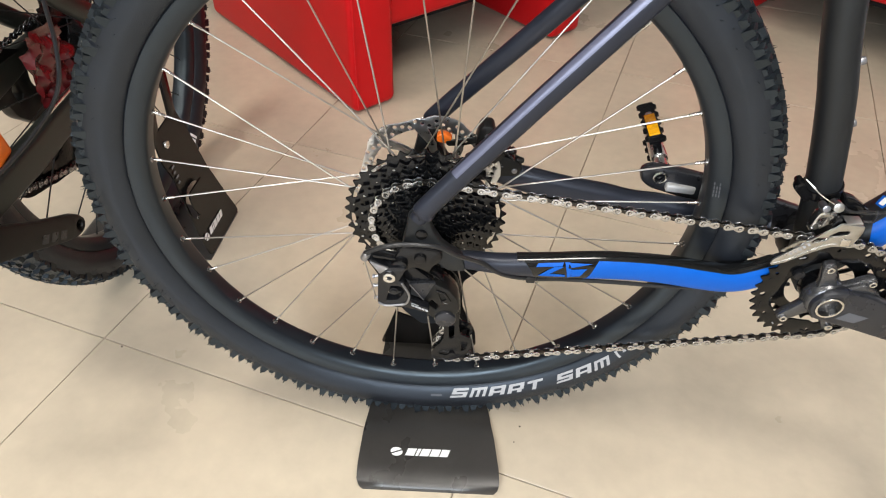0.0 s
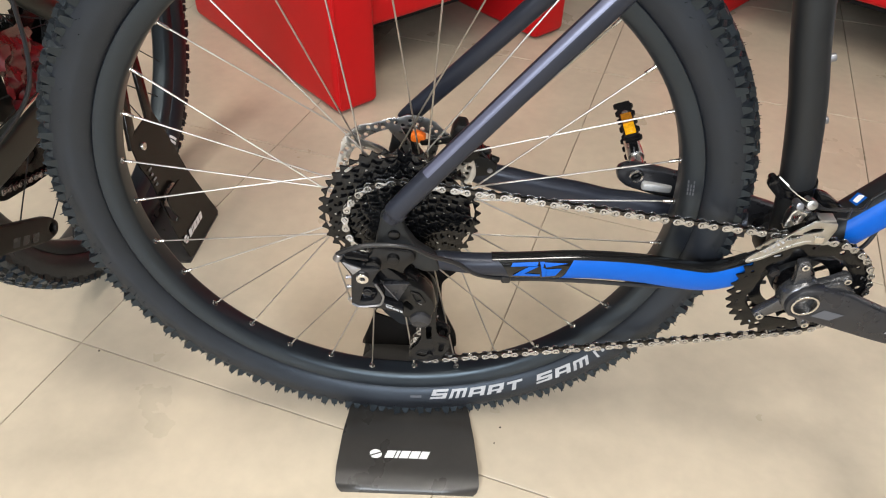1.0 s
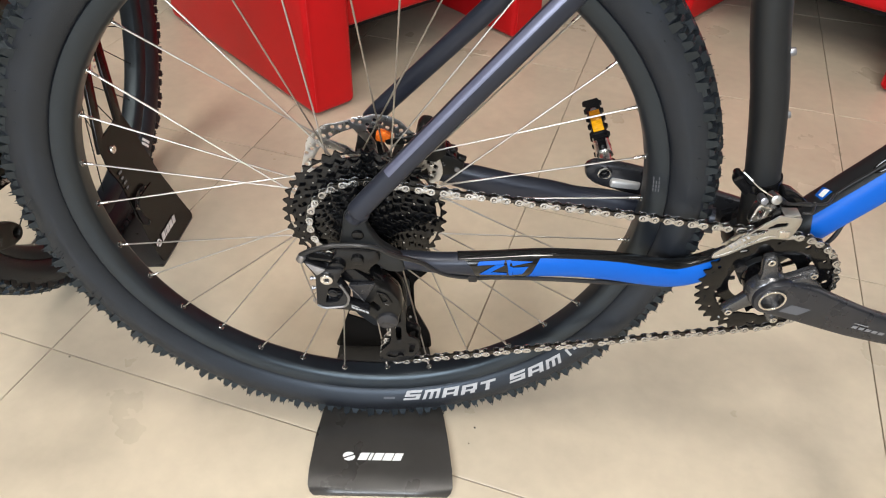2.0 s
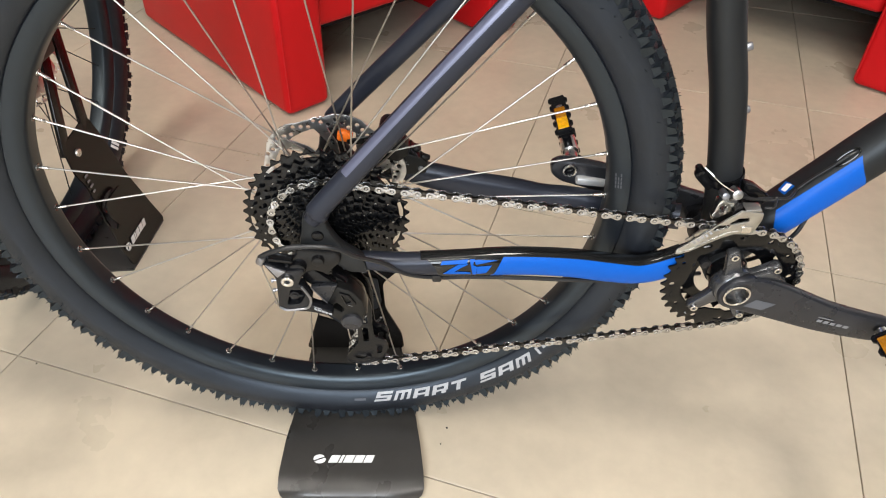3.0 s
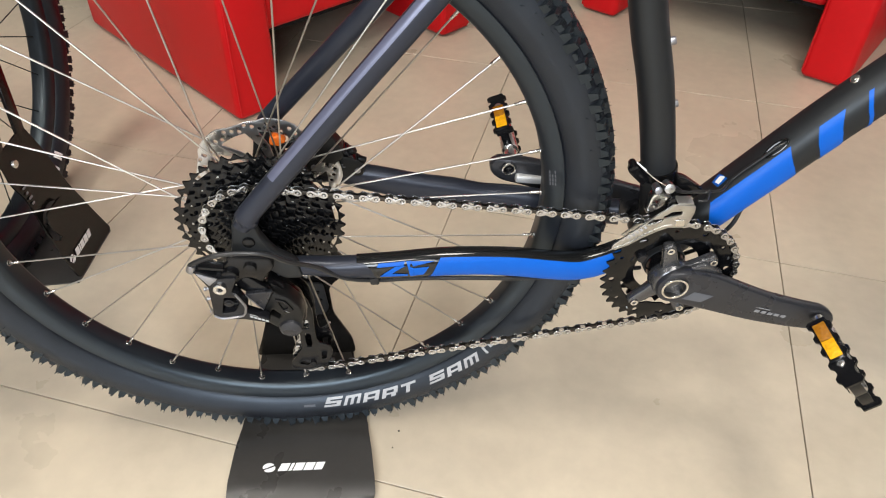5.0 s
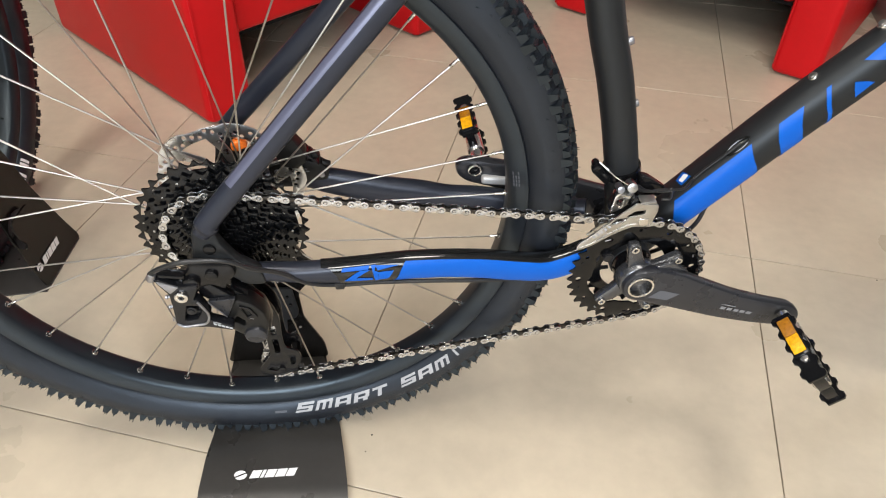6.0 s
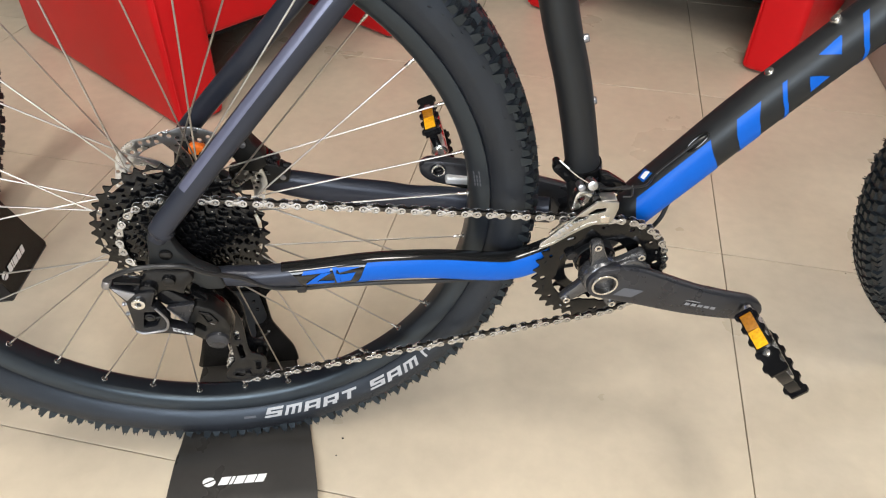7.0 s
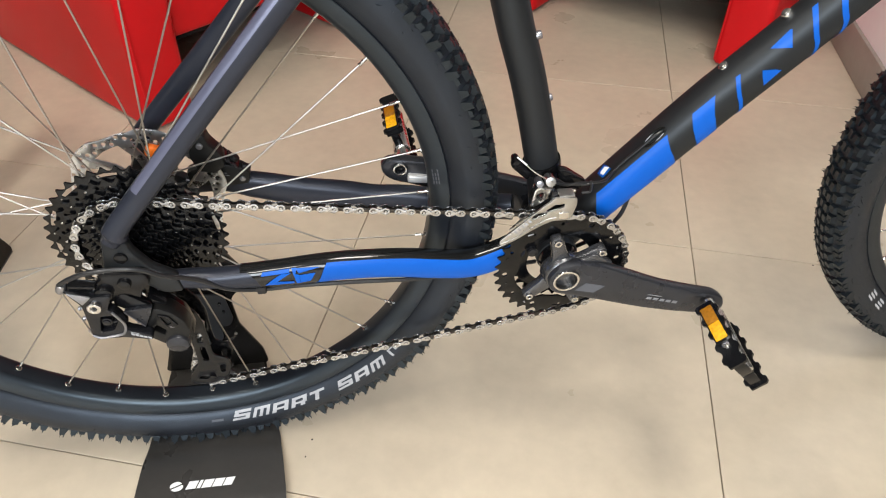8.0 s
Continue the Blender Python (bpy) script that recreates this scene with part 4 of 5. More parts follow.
def cage_outline(L, h, n=5):
    o = []
    for sgn in (1, -1):
        for i in range(n):
            x0 = -L / 2 + L * i / n
            seg = [(x0 + L / n * 0.06, h / 2), (x0 + L / n * 0.22, h / 2 + 0.0026), (x0 + L / n * 0.48, h / 2 + 0.0026), (x0 + L / n * 0.62, h / 2), (x0 + L / n * 0.94, h / 2 - 0.001)]
            o += [(sgn * x, sgn * z) for x, z in seg]
    return o


def pedal(c, side, tilt, half, out):
    """A platform pedal on an axle at c = (x, y of the inner end, z), its cages half apart from the axle."""
    M = Matrix.Translation(c) @ Matrix.Rotation(radians(tilt), 4, "Y")
    b = bmesh.new()
    cyl(b, (0, 0, 0), (0, side * 0.020, 0), 0.0075, seg=16)
    cyl(b, (0, side * 0.018, 0), (0, side * 0.098, 0), 0.0105, 0.0085, 20, bevel=0.002)
    bmesh.ops.transform(b, matrix=M, verts=b.verts)
    body = bpart("pedal", b, M_ALU, "flat pedal with black toothed cages and amber reflectors")
    for s in (1, -1):
        b = bmesh.new()
        # cage plate lies flat, its teeth towards front and back
        q = Matrix.Translation((0, side * (0.058 + out), s * half)) @ Matrix(((0, 0, 1, 0), (1, 0, 0, 0), (0, 1, 0, 0), (0, 0, 0, 1)))
        plate(b, cage_outline(0.086, 0.0185), -0.0016, 0.0016, [], m=q)
        bmesh.ops.transform(b, matrix=M, verts=b.verts)
        part("cage", b, M_BRAKE, body, "black toothed cage plate")
        b = bmesh.new()
        box(b, (0, side * (0.046 + out), s * (half + 0.0030)), (0.0165, 0.050, 0.004), bevel=0.001)
        bmesh.ops.transform(b, matrix=M, verts=b.verts)
        part("reflector_frame", b, M_BRAKE, body)
        for yy, mm in ((0.035, M_AMBER_DARK if side < 0 else M_AMBER), (0.057, M_AMBER if side < 0 else M_AMBER_DARK)):
            b = bmesh.new()
            box(b, (0, side * (yy + out), s * (half + 0.0052)), (0.0130, 0.0215, 0.003), bevel=0.0008)
            bmesh.ops.transform(b, matrix=M, verts=b.verts)
            part("reflector", b, mm, body, "amber plastic reflector")
        b = bmesh.new()
        cyl(b, (0, side * (0.074 + out), s * (half + 0.001)), (0, side * (0.074 + out), s * (half + 0.0035)), 0.0042, seg=14, bevel=0.0006)
        bmesh.ops.transform(b, matrix=M, verts=b.verts)
        part("cage_bolt", b, M_ALU, body)
        for yy, w in ((0.020, 0.010), (0.096, 0.012)):
            b = bmesh.new()
            box(b, (0, side * (yy + out), s * half / 2), (w, 0.004, half), bevel=0.001)
            bmesh.ops.transform(b, matrix=M, verts=b.verts)
            part("web", b, M_BRAKE, body)
    return body


pedal((0.604, -0.094, -0.0985), -1, -42, 0.028, 0.004)
pedal((fx + 0.006, 0.094, fz), 1, -20, 0.028, 0.001)

# ---- rear derailleur ----
bm = bmesh.new()
plate(bm, rounded([(-0.020, 0.018), (0.019, 0.014), (0.022, 0.001), (0.011, -0.010), (0.008, -0.020), (0.000, -0.014), (-0.006, -0.012), (-0.014, -0.015), (-0.022, -0.026), (-0.029, -0.026), (-0.037, -0.013), (-0.031, -0.002), (-0.025, 0.010)], 0.005), -0.0930, -0.0830, [], bevel=0.003)
cyl(bm, (-0.0005, -0.0845, 0.026), (-0.0005, -0.0800, 0.026), 0.0062, seg=24, bevel=0.002)
cyl(bm, (-0.001, -0.0975, 0.004), (-0.001, -0.080, 0.004), 0.0062, seg=24, bevel=0.002)
cyl(bm, (-0.022, -0.0980, -0.006), (-0.022, -0.080, -0.006), 0.0085, seg=24, bevel=0.002)
rd = bpart("rear_derailleur", bm, M_BRAKE, "black and grey long cage rear derailleur")
KY = -0.1010
bm = bmesh.new()      # return spring and its stop inside the body
for k in range(4):
    cyl(bm, (-0.0286, -0.0985 + 0.0034 * k, -0.0415), (-0.0286, -0.0965 + 0.0034 * k, -0.0415), 0.0052, seg=16, bevel=0.0006)
cyl(bm, (-0.0286, -0.1000, -0.0415), (-0.0286, -0.0840, -0.0415), 0.0034, seg=14, bevel=0.0006)
box(bm, (-0.0226, -0.0900, -0.0455), (0.0090, 0.0120, 0.0040), bevel=0.0008)
part("return_spring", bm, M_LINK, rd, "dark coiled return spring")
bm = bmesh.new()
plate(bm, rounded([(-0.055, 0.007), (-0.048, 0.006), (-0.033, -0.004), (-0.021, -0.003), (-0.014, -0.004), (-0.019, -0.016), (-0.0225, -0.0235), (-0.018, -0.025), (-0.0105, -0.044), (-0.013, -0.053), (0.009, -0.064), (0.008, -0.071), (-0.016, -0.0640),
                   (-0.036, -0.0630), (-0.0465, -0.058), (-0.0455, -0.047), (-0.0445, -0.027), (-0.044, -0.015)], 0.003), KY, -0.0890,
      [rounded([(-0.031, -0.031), (-0.020, -0.032), (-0.0175, -0.039), (-0.024, -0.051), (-0.0365, -0.053)], 0.0025)], bevel=0.0020)
knuckle = part("knuckle", bm, M_LINK, rd, "grey painted outer knuckle")
# reflection on the anthracite knuckle, laid on as a paler alloy wedge
bm = bmesh.new()
plate(bm, rounded([(-0.0515, 0.0050), (-0.0320, -0.0035), (-0.0415, -0.0125)], 0.0015), KY - 0.0012, KY + 0.001, [], bevel=0.0006)
part("facet_sheen", bm, M_SATIN, knuckle)
bm = bmesh.new()
wire(bm, [(-0.0195, KY, -0.0260), (-0.0150, KY - 0.0005, -0.0350), (-0.0122, KY - 0.0005, -0.0450), (-0.0160, KY - 0.0005, -0.0560), (-0.0270, KY - 0.0005, -0.0590), (-0.0380, KY - 0.0005, -0.0600), (-0.0450, KY, -0.0560)], 0.0013, 5)
part("bright_rim", bm, M_SATIN, knuckle)
bm = bmesh.new()
plate(bm, rounded([(-0.048, 0.0125), (-0.025, 0.0085), (-0.025, 0.0050), (-0.048, 0.0080)], 0.001), -0.1000, -0.0900, [], bevel=0.001)
part("cable_guide", bm, M_BRAKE, rd)
bm = bmesh.new()
cyl(bm, (-0.0570, -0.0965, 0.0035), (-0.0535, -0.0975, 0.0125), 0.0046, 0.0040, 16, bevel=0.001)
part("barrel_adjuster", bm, M_SATIN, rd)
bm = bmesh.new()
plate(bm, loop_pts((-0.032, -0.016), 0.0064, 24), -0.1048, -0.0990, [loop_pts((-0.032, -0.016), 0.0030, 6)], bevel=0.0008)
part("bolt", bm, M_ALU, rd)
bm = bmesh.new()
plate(bm, rounded([(-0.019, -0.014), (-0.011, -0.012), (0.013, -0.036), (0.004, -0.050), (-0.021, -0.030)], 0.003), -0.0880, -0.0780, [], bevel=0.002)
part("link_body", bm, M_BRAKE, rd)
bm = bmesh.new()
plate(bm, rounded([(0.008, -0.030), (0.020, -0.040), (0.038, -0.062), (0.042, -0.089), (0.035, -0.106), (0.023, -0.111), (0.010, -0.103), (0.003, -0.094), (-0.002, -0.080), (0.001, -0.055)], 0.005), -0.0800, -0.0600,
      [rounded([(0.012, -0.0595), (0.024, -0.073), (0.019, -0.079), (0.009, -0.067)], 0.002)], bevel=0.003)
part("link_arm", bm, M_BRAKE, rd)
bm = bmesh.new()
plate(bm, rounded([(-0.0130, -0.0350), (0.0150, -0.0322), (0.0023, -0.0594)], 0.002), -0.0925, -0.0875, [], bevel=0.0008)
cover = part("link_cover", bm, M_CRANK, rd, "grey triangular cover")
bm = bmesh.new()
wire(bm, [(-0.0125, -0.0926, -0.0360), (-0.0050, -0.0926, -0.0475), (0.0020, -0.0926, -0.0586)], 0.0006, 4, 6)
part("bright_edge", bm, M_SATIN, cover)
bm = bmesh.new()
plate(bm, rounded([(0.0125, -0.0385), (0.0285, -0.0465), (0.0390, -0.0620), (0.0415, -0.0760), (0.0360, -0.0930), (0.0260, -0.1015), (0.0120, -0.0930), (-0.0030, -0.0780), (0.0020, -0.0610)], 0.004), -0.0885, -0.0680,
      [rounded([(0.0105, -0.0640), (0.0180, -0.0725), (0.0155, -0.0790), (0.0065, -0.0700)], 0.0015)], bevel=0.0025)
pbody = part("parallelogram_body", bm, M_CALIPER, rd, "satin black link body with a raised panel")
bm = bmesh.new()
plate(bm, rounded([(0.0145, -0.0460), (0.0250, -0.0500), (0.0320, -0.0640), (0.0225, -0.0690)], 0.002), -0.0905, -0.0880, [rounded([(0.0172, -0.0495), (0.0232, -0.0520), (0.0268, -0.0600), (0.0215, -0.0630)], 0.0012)], bevel=0.0007)
part("raised_panel", bm, M_BRAKE, pbody)
bm = bmesh.new()
box(bm, (0.0255, -0.0900, -0.0655), (0.0045, 0.0012, 0.0011), Matrix.Rotation(radians(25), 3, "Y"), bevel=0.0003)
part("bright_dash", bm, M_SATIN, pbody)
for x, z in ((0.0080, -0.0470), (0.0045, -0.0550), (0.0010, -0.0640)):
    bm = bmesh.new()
    box(bm, (x, -0.0840, z), (0.0032, 0.008, 0.0075), Matrix.Rotation(radians(22), 3, "Y"), bevel=0.001)
    part("link_rib", bm, M_LINK, rd)
bm = bmesh.new()
cyl(bm, (0.0255, -0.0925, -0.0925), (0.0255, -0.0500, -0.0925), 0.0122, seg=32, bevel=0.004)
part("cage_knuckle", bm, M_CRANK, rd, "round grey cage pivot housing")
for off, w, h, k in ((0.0, 0.0075, 0.0011, 0), *((0.0036 * i, 0.0029, 0.0030, 1) for i in range(5))):
    b = bmesh.new()
    x0, z0 = -0.0100 + off, -0.0546 - 0.0022 * k - off * 0.49
    b.faces.new([b.verts.new((x0 + w * i, KY - 0.0004, z0 - w * i * 0.49 - h * j)) for i, j in ((0, 1), (1, 1), (1, 0), (0, 0))])
    part("maker_mark", b, M_LETTER, knuckle, "small grey print bar")
CAGE = rounded([(0.010, -0.064), (0.022, -0.070), (0.038, -0.092), (0.043, -0.115), (0.042, -0.145), (0.043, -0.168), (0.058, -0.175), (0.060, -0.190), (0.052, -0.210), (0.035, -0.220), (0.012, -0.219), (0.007, -0.208), (0.024, -0.181), (0.024, -0.150), (0.026, -0.120), (0.018, -0.094)], 0.006)
CH = [rounded([(0.0300, -0.128), (0.0365, -0.128), (0.0365, -0.144), (0.0295, -0.144)], 0.003), rounded([(0.0295, -0.152), (0.0365, -0.152), (0.0370, -0.176), (0.0305, -0.177)], 0.003),
      rounded([(0.018, -0.208), (0.028, -0.211), (0.032, -0.206), (0.022, -0.203)], 0.002), rounded([(0.0465, -0.186), (0.053, -0.185), (0.051, -0.199), (0.0455, -0.200)], 0.003)]
for y in (-0.0465, -0.0245):
    bm = bmesh.new()
    plate(bm, CAGE, y - 0.0013, y + 0.0013, CH, bevel=0.0006)
    part("cage_plate", bm, M_BRAKE, rd)
for c in (PUL_LO, PUL_UP):
    bm = bmesh.new()
    plate(bm, gear_outline(11, PR, 0.0032, 0.0036, c), CIRC[2][3] - 0.0014, CIRC[2][3] + 0.0014, [loop_pts((c[0] + 0.012 * math.cos(a), c[1] + 0.012 * math.sin(a)), 0.0024, 8) for a in (0, 1.26, 2.51, 3.77, 5.03)])
    pl = part("jockey_wheel", bm, M_PLASTIC, rd, "black plastic jockey wheel")
    bm = bmesh.new()
    cyl(bm, (c[0], -0.0500, c[1]), (c[0], -0.022, c[1]), 0.0036, seg=14, bevel=0.0006)
    part("pulley_bolt", bm, M_BRAKE, rd)
for z in (-0.024, -0.038, -0.056):
    bm = bmesh.new()
    cyl(bm, (-0.048, -0.094, z), (-0.040, -0.094, z + 0.002), 0.0014, seg=10)
    cyl(bm, (-0.0505, -0.094, z), (-0.048, -0.094, z), 0.0023, seg=10, bevel=0.0005)
    part("adjusting_screw", bm, M_SATIN, rd)
bm = bmesh.new()
wire(bm, [(-0.058, -0.096, 0.006), (-0.054, -0.096, -0.020), (-0.050, -0.096, -0.042), (-0.048, -0.096, -0.060)], 0.0008)
part("inner_cable", bm, M_STEEL, rd)
bm = bmesh.new()
wire(bm, [(-0.057, -0.096, 0.006), (-0.0545, -0.098, 0.013), (-0.041, -0.100, 0.022), (-0.022, -0.101, 0.0285), (0.001, -0.101, 0.0295), (0.020, -0.099, 0.0245), (0.036, -0.094, 0.010), (0.060, -0.080, -0.012), (0.085, -0.074, -0.034), (0.116, -0.066, -0.047),
          (0.154, -0.061, -0.051), (0.213, -0.058, -0.0555), (0.270, -0.056, -0.0605), (0.317, -0.050, -0.066), (0.37, -0.034, -0.076), (0.42, -0.02, -0.085)], 0.0025)
bpart("gear_cable", bm, M_CABLE, "black gear cable housing")
for x, y, z in ((0.116, -0.066, -0.049), (0.322, -0.050, -0.068)):
    bm = bmesh.new()
    box(bm, (x, y, z + 0.003), (0.010, 0.008, 0.010), bevel=0.002)
    bpart("cable_clip", bm, M_PLASTIC)

# ---- front derailleur ----
bm = bmesh.new()
cz = 0.042
cx = 0.4170
lathe(bm, [(0.0182, -0.005), (0.0200, -0.005), (0.0205, 0.0), (0.0200, 0.005), (0.0182, 0.005)], 40, closed=True)
bmesh.ops.rotate(bm, matrix=Matrix.Rotation(radians(90), 3, "X"), verts=bm.verts)
bmesh.ops.rotate(bm, matrix=Matrix.Rotation(radians(-13), 3, "Y"), verts=bm.verts)
bmesh.ops.translate(bm, vec=(cx, 0, cz), verts=bm.verts)
plate(bm, rounded([(0.3800, 0.0490), (0.3820, 0.0590), (0.3890, 0.0580), (0.3950, 0.0480), (0.4050, 0.0380), (0.3990, 0.0300)], 0.004), -0.0140, -0.0060, [], bevel=0.0015)
plate(bm, rounded([(0.4270, 0.0520), (0.4380, 0.0490), (0.4600, 0.0330), (0.4540, 0.0240), (0.4300, 0.0300)], 0.003), -0.0280, -0.0170, [], bevel=0.002)
fd = bpart("front_derailleur", bm, M_BRAKE, "silver front derailleur on a black clamp band")
bm = bmesh.new()
cyl(bm, (0.3850, -0.0180, 0.0555), (0.3850, -0.004, 0.0555), 0.0042, seg=16, bevel=0.001)
part("clamp_bolt", bm, M_BRAKE, fd)
FO = rounded([(0.4161, 0.0433), (0.4390, 0.0410), (0.4401, 0.0328), (0.4367, 0.0167), (0.4316, 0.0125), (0.4172, 0.0126), (0.4062, 0.0075), (0.3935, -0.0006), (0.3790, -0.0114), (0.3676, -0.0164), (0.3634, -0.0155), (0.3643, -0.0089), (0.3753, 0.0016), (0.3839, 0.0105), (0.3938, 0.0207), (0.4033, 0.0310), (0.4118, 0.0380)], 0.002)
FH = [rounded([(0.4085, 0.0272), (0.4165, 0.0336), (0.4271, 0.0345), (0.4271, 0.0300), (0.4115, 0.0252)], 0.0012), rounded([(0.3942, 0.0177), (0.3981, 0.0238), (0.4102, 0.0252), (0.4093, 0.0216), (0.3964, 0.0167)], 0.0012)]
FI = rounded([(0.4180, 0.0430), (0.4375, 0.0420), (0.4355, 0.0260), (0.4290, 0.0200), (0.4200, 0.0200), (0.4150, 0.0260)], 0.003)
for y, o, hs, m_ in ((-0.0600, FO, FH, M_CAGE), (-0.0470, FI, (), M_LINK)):
    bm = bmesh.new()
    plate(bm, o, y - 0.0011, y + 0.0011, hs, bevel=0.0005)
    part("cage_plate", bm, m_, fd, "pressed steel cage plate")
bm = bmesh.new()
box(bm, (0.4290, -0.0535, 0.0425), (0.016, 0.013, 0.0022), bevel=0.0008)
part("cage_bridge", bm, M_CAGE, fd)
bm = bmesh.new()      # folded tab, guide rib and worn print on the outer plate
plate(bm, rounded([(0.4223, 0.0233), (0.4324, 0.0238), (0.4325, 0.0150), (0.4234, 0.0149)], 0.001), -0.0622, -0.0610, [], bevel=0.0004)
part("cage_tab", bm, M_ALU, fd, "bright folded tab")
bm = bmesh.new()
wire(bm, [(0.3660, -0.0612, -0.0135), (0.3790, -0.0612, -0.0075), (0.3950, -0.0612, 0.0050), (0.4100, -0.0612, 0.0145), (0.4200, -0.0612, 0.0170)], 0.0008)
part("cage_rib", bm, M_CAGE, fd)
for k in range(5):
    c = Vector((0.3795 + 0.0034 * k, -0.0614, 0.0012 + 0.0033 * k))
    bm = bmesh.new()
    box(bm, c, (0.0024, 0.0004, 0.0036), Matrix.Rotation(radians(-44), 3, "Y"))
    part("cage_mark", bm, M_LETTER, fd, "worn white print bar")
bm = bmesh.new()
plate(bm, rounded([(0.3755, -0.0083), (0.3877, 0.0061), (0.3990, 0.0150), (0.4010, 0.0080), (0.3818, -0.0101)], 0.001), -0.0478, -0.0462, [], bevel=0.0005)
part("cage_plate", bm, M_CAGE, fd)
bm = bmesh.new()
plate(bm, rounded([(0.3992, 0.0398), (0.4028, 0.0444), (0.4208, 0.0400), (0.4239, 0.0304), (0.4132, 0.0264), (0.4085, 0.0215), (0.3978, 0.0169), (0.3967, 0.0218)], 0.003), -0.0440, -0.0330, [rounded([(0.4022, 0.0334), (0.4087, 0.0359), (0.4088, 0.0267), (0.4041, 0.0253)], 0.0015)], bevel=0.002)
part("swing_arm", bm, M_ALU, fd, "polished swing arm")
bm = bmesh.new()
box(bm, (0.4360, -0.030, 0.0305), (0.022, 0.018, 0.012), bevel=0.003)
part("pivot_block", bm, M_BRAKE, fd)
for x in (0.4280, 0.4420):
    bm = bmesh.new()
    cyl(bm, (x, -0.0405, 0.0330), (x, -0.030, 0.0330), 0.0030, seg=14, bevel=0.0008)
    part("pivot_pin", bm, M_ALU, fd)
bm = bmesh.new()
cyl(bm, (0.4137, -0.0475, 0.0525), (0.4150, -0.033, 0.0480), 0.0054, seg=20, bevel=0.001)
part("anchor_bolt", bm, M_CAGE, fd)
bm = bmesh.new()
cyl(bm, (0.4034, -0.0455, 0.0490), (0.4048, -0.031, 0.0445), 0.0040, seg=14, bevel=0.001)
part("limit_screw", bm, M_SATIN, fd)
bm = bmesh.new()
wire(bm, [(0.4200, -0.045, 0.0490), (0.4130, -0.047, 0.0535), (0.4000, -0.036, 0.0570), (0.3890, -0.028, 0.0640)], 0.0006)
part("inner_cable", bm, M_STEEL, fd)
bm = bmesh.new()
cyl(bm, (0.3920, -0.030, 0.0625), (0.3825, -0.024, 0.0690), 0.0010, 0.0007, 8)
part("cable_end_cap", bm, M_WHITE, fd, "white cable end cap")
bm = bmesh.new()
wire(bm, [(0.4180, -0.042, 0.0505), (0.4236, -0.038, 0.0476), (0.4329, -0.036, 0.0402), (0.4473, -0.036, 0.0380), (0.4583, -0.036, 0.0380), (0.4607, -0.036, 0.0408), (0.4620, -0.036, 0.0328), (0.4612, -0.036, 0.0274), (0.4539, -0.034, 0.0254)], 0.0014)
bpart("cable_loop", bm, M_CABLE)
bm = bmesh.new()
wire(bm, [(0.455, -0.005, -0.088), (0.490, -0.012, -0.062), (0.512, -0.014, -0.030), (0.520, -0.010, -0.005)], 0.0025)
bpart("brake_hose", bm, M_CABLE)

# ---- rear brake ----
bm = bmesh.new()      # mount that carries the caliper, a bar along the chain stay
plate(bm, rounded([(0.040, 0.018), (0.056, 0.024), (0.080, 0.027), (0.098, 0.021), (0.107, 0.013), (0.104, -0.002), (0.084, -0.004), (0.064, -0.003), (0.042, 0.002)], 0.004), 0.054, 0.070, [], bevel=0.003)
cal = bpart("brake_caliper", bm, M_CALIPER, "black hydraulic disc brake caliper")
bm = bmesh.new()      # body over the rotor
plate(bm, rounded([(0.050, 0.046), (0.0545, 0.068), (0.059, 0.073), (0.070, 0.072), (0.073, 0.060), (0.083, 0.046), (0.086, 0.032), (0.074, 0.022), (0.056, 0.026)], 0.004), 0.042, 0.064, [], bevel=0.004)
part("caliper_body", bm, M_CALIPER, cal)
for i in range(4):
    bm = bmesh.new()
    box(bm, (0.0800 + 0.0046 * i, 0.056, 0.0420 - 0.0044 * i), (0.0020, 0.020, 0.009), Matrix.Rotation(radians(-38), 3, "Y"), bevel=0.0006)
    part("cooling_fin", bm, M_LINK, cal)
bm = bmesh.new()
cyl(bm, (0.0900, 0.056, 0.0300), (0.0960, 0.055, 0.0350), 0.0046, seg=14, bevel=0.001)
part("banjo_bolt", bm, M_CALIPER, cal)
bm = bmesh.new()
cyl(bm, (0.0990, 0.060, 0.0190), (0.1080, 0.060, 0.0165), 0.0042, 0.0032, seg=14, bevel=0.001)
part("bleed_nipple", bm, M_CALIPER, cal)
bm = bmesh.new()
plate(bm, rounded([(0.018, 0.053), (0.036, 0.056), (0.052, 0.060), (0.052, 0.052), (0.036, 0.048), (0.020, 0.047)], 0.003), 0.040, 0.043, [loop_pts((0.040, 0.053), 0.0022, 10)], bevel=0.0006)
part("pad_spring", bm, M_CALIPER, cal)
for c in ((0.064, 0.039, 0.060), (0.098, 0.0525, 0.006), (0.050, 0.0525, 0.012)):
    bm = bmesh.new()
    cyl(bm, c, (c[0], c[1] + 0.008, c[2]), 0.0034, seg=14, bevel=0.0008)
    part("caliper_bolt", bm, M_SATIN, cal)
for z, w in ((0.0155, 0.014), (0.0125, 0.017), (0.0085, 0.006)):
    bm = bmesh.new()
    box(bm, (0.072 + w / 4, 0.0537, z), (w, 0.0006, 0.0012), Matrix.Rotation(radians(8), 3, "Y"))
    part("printed_mark", bm, M_GREYPRINT, cal)
bm = bmesh.new()
plate(bm, rounded([(0.008, 0.051), (0.022, 0.048), (0.026, 0.056), (0.018, 0.062), (0.009, 0.060)], 0.003), 0.041, 0.051, [], bevel=0.002)
bpart("transport_spacer", bm, M_ORANGE, "orange plastic brake pad spacer")

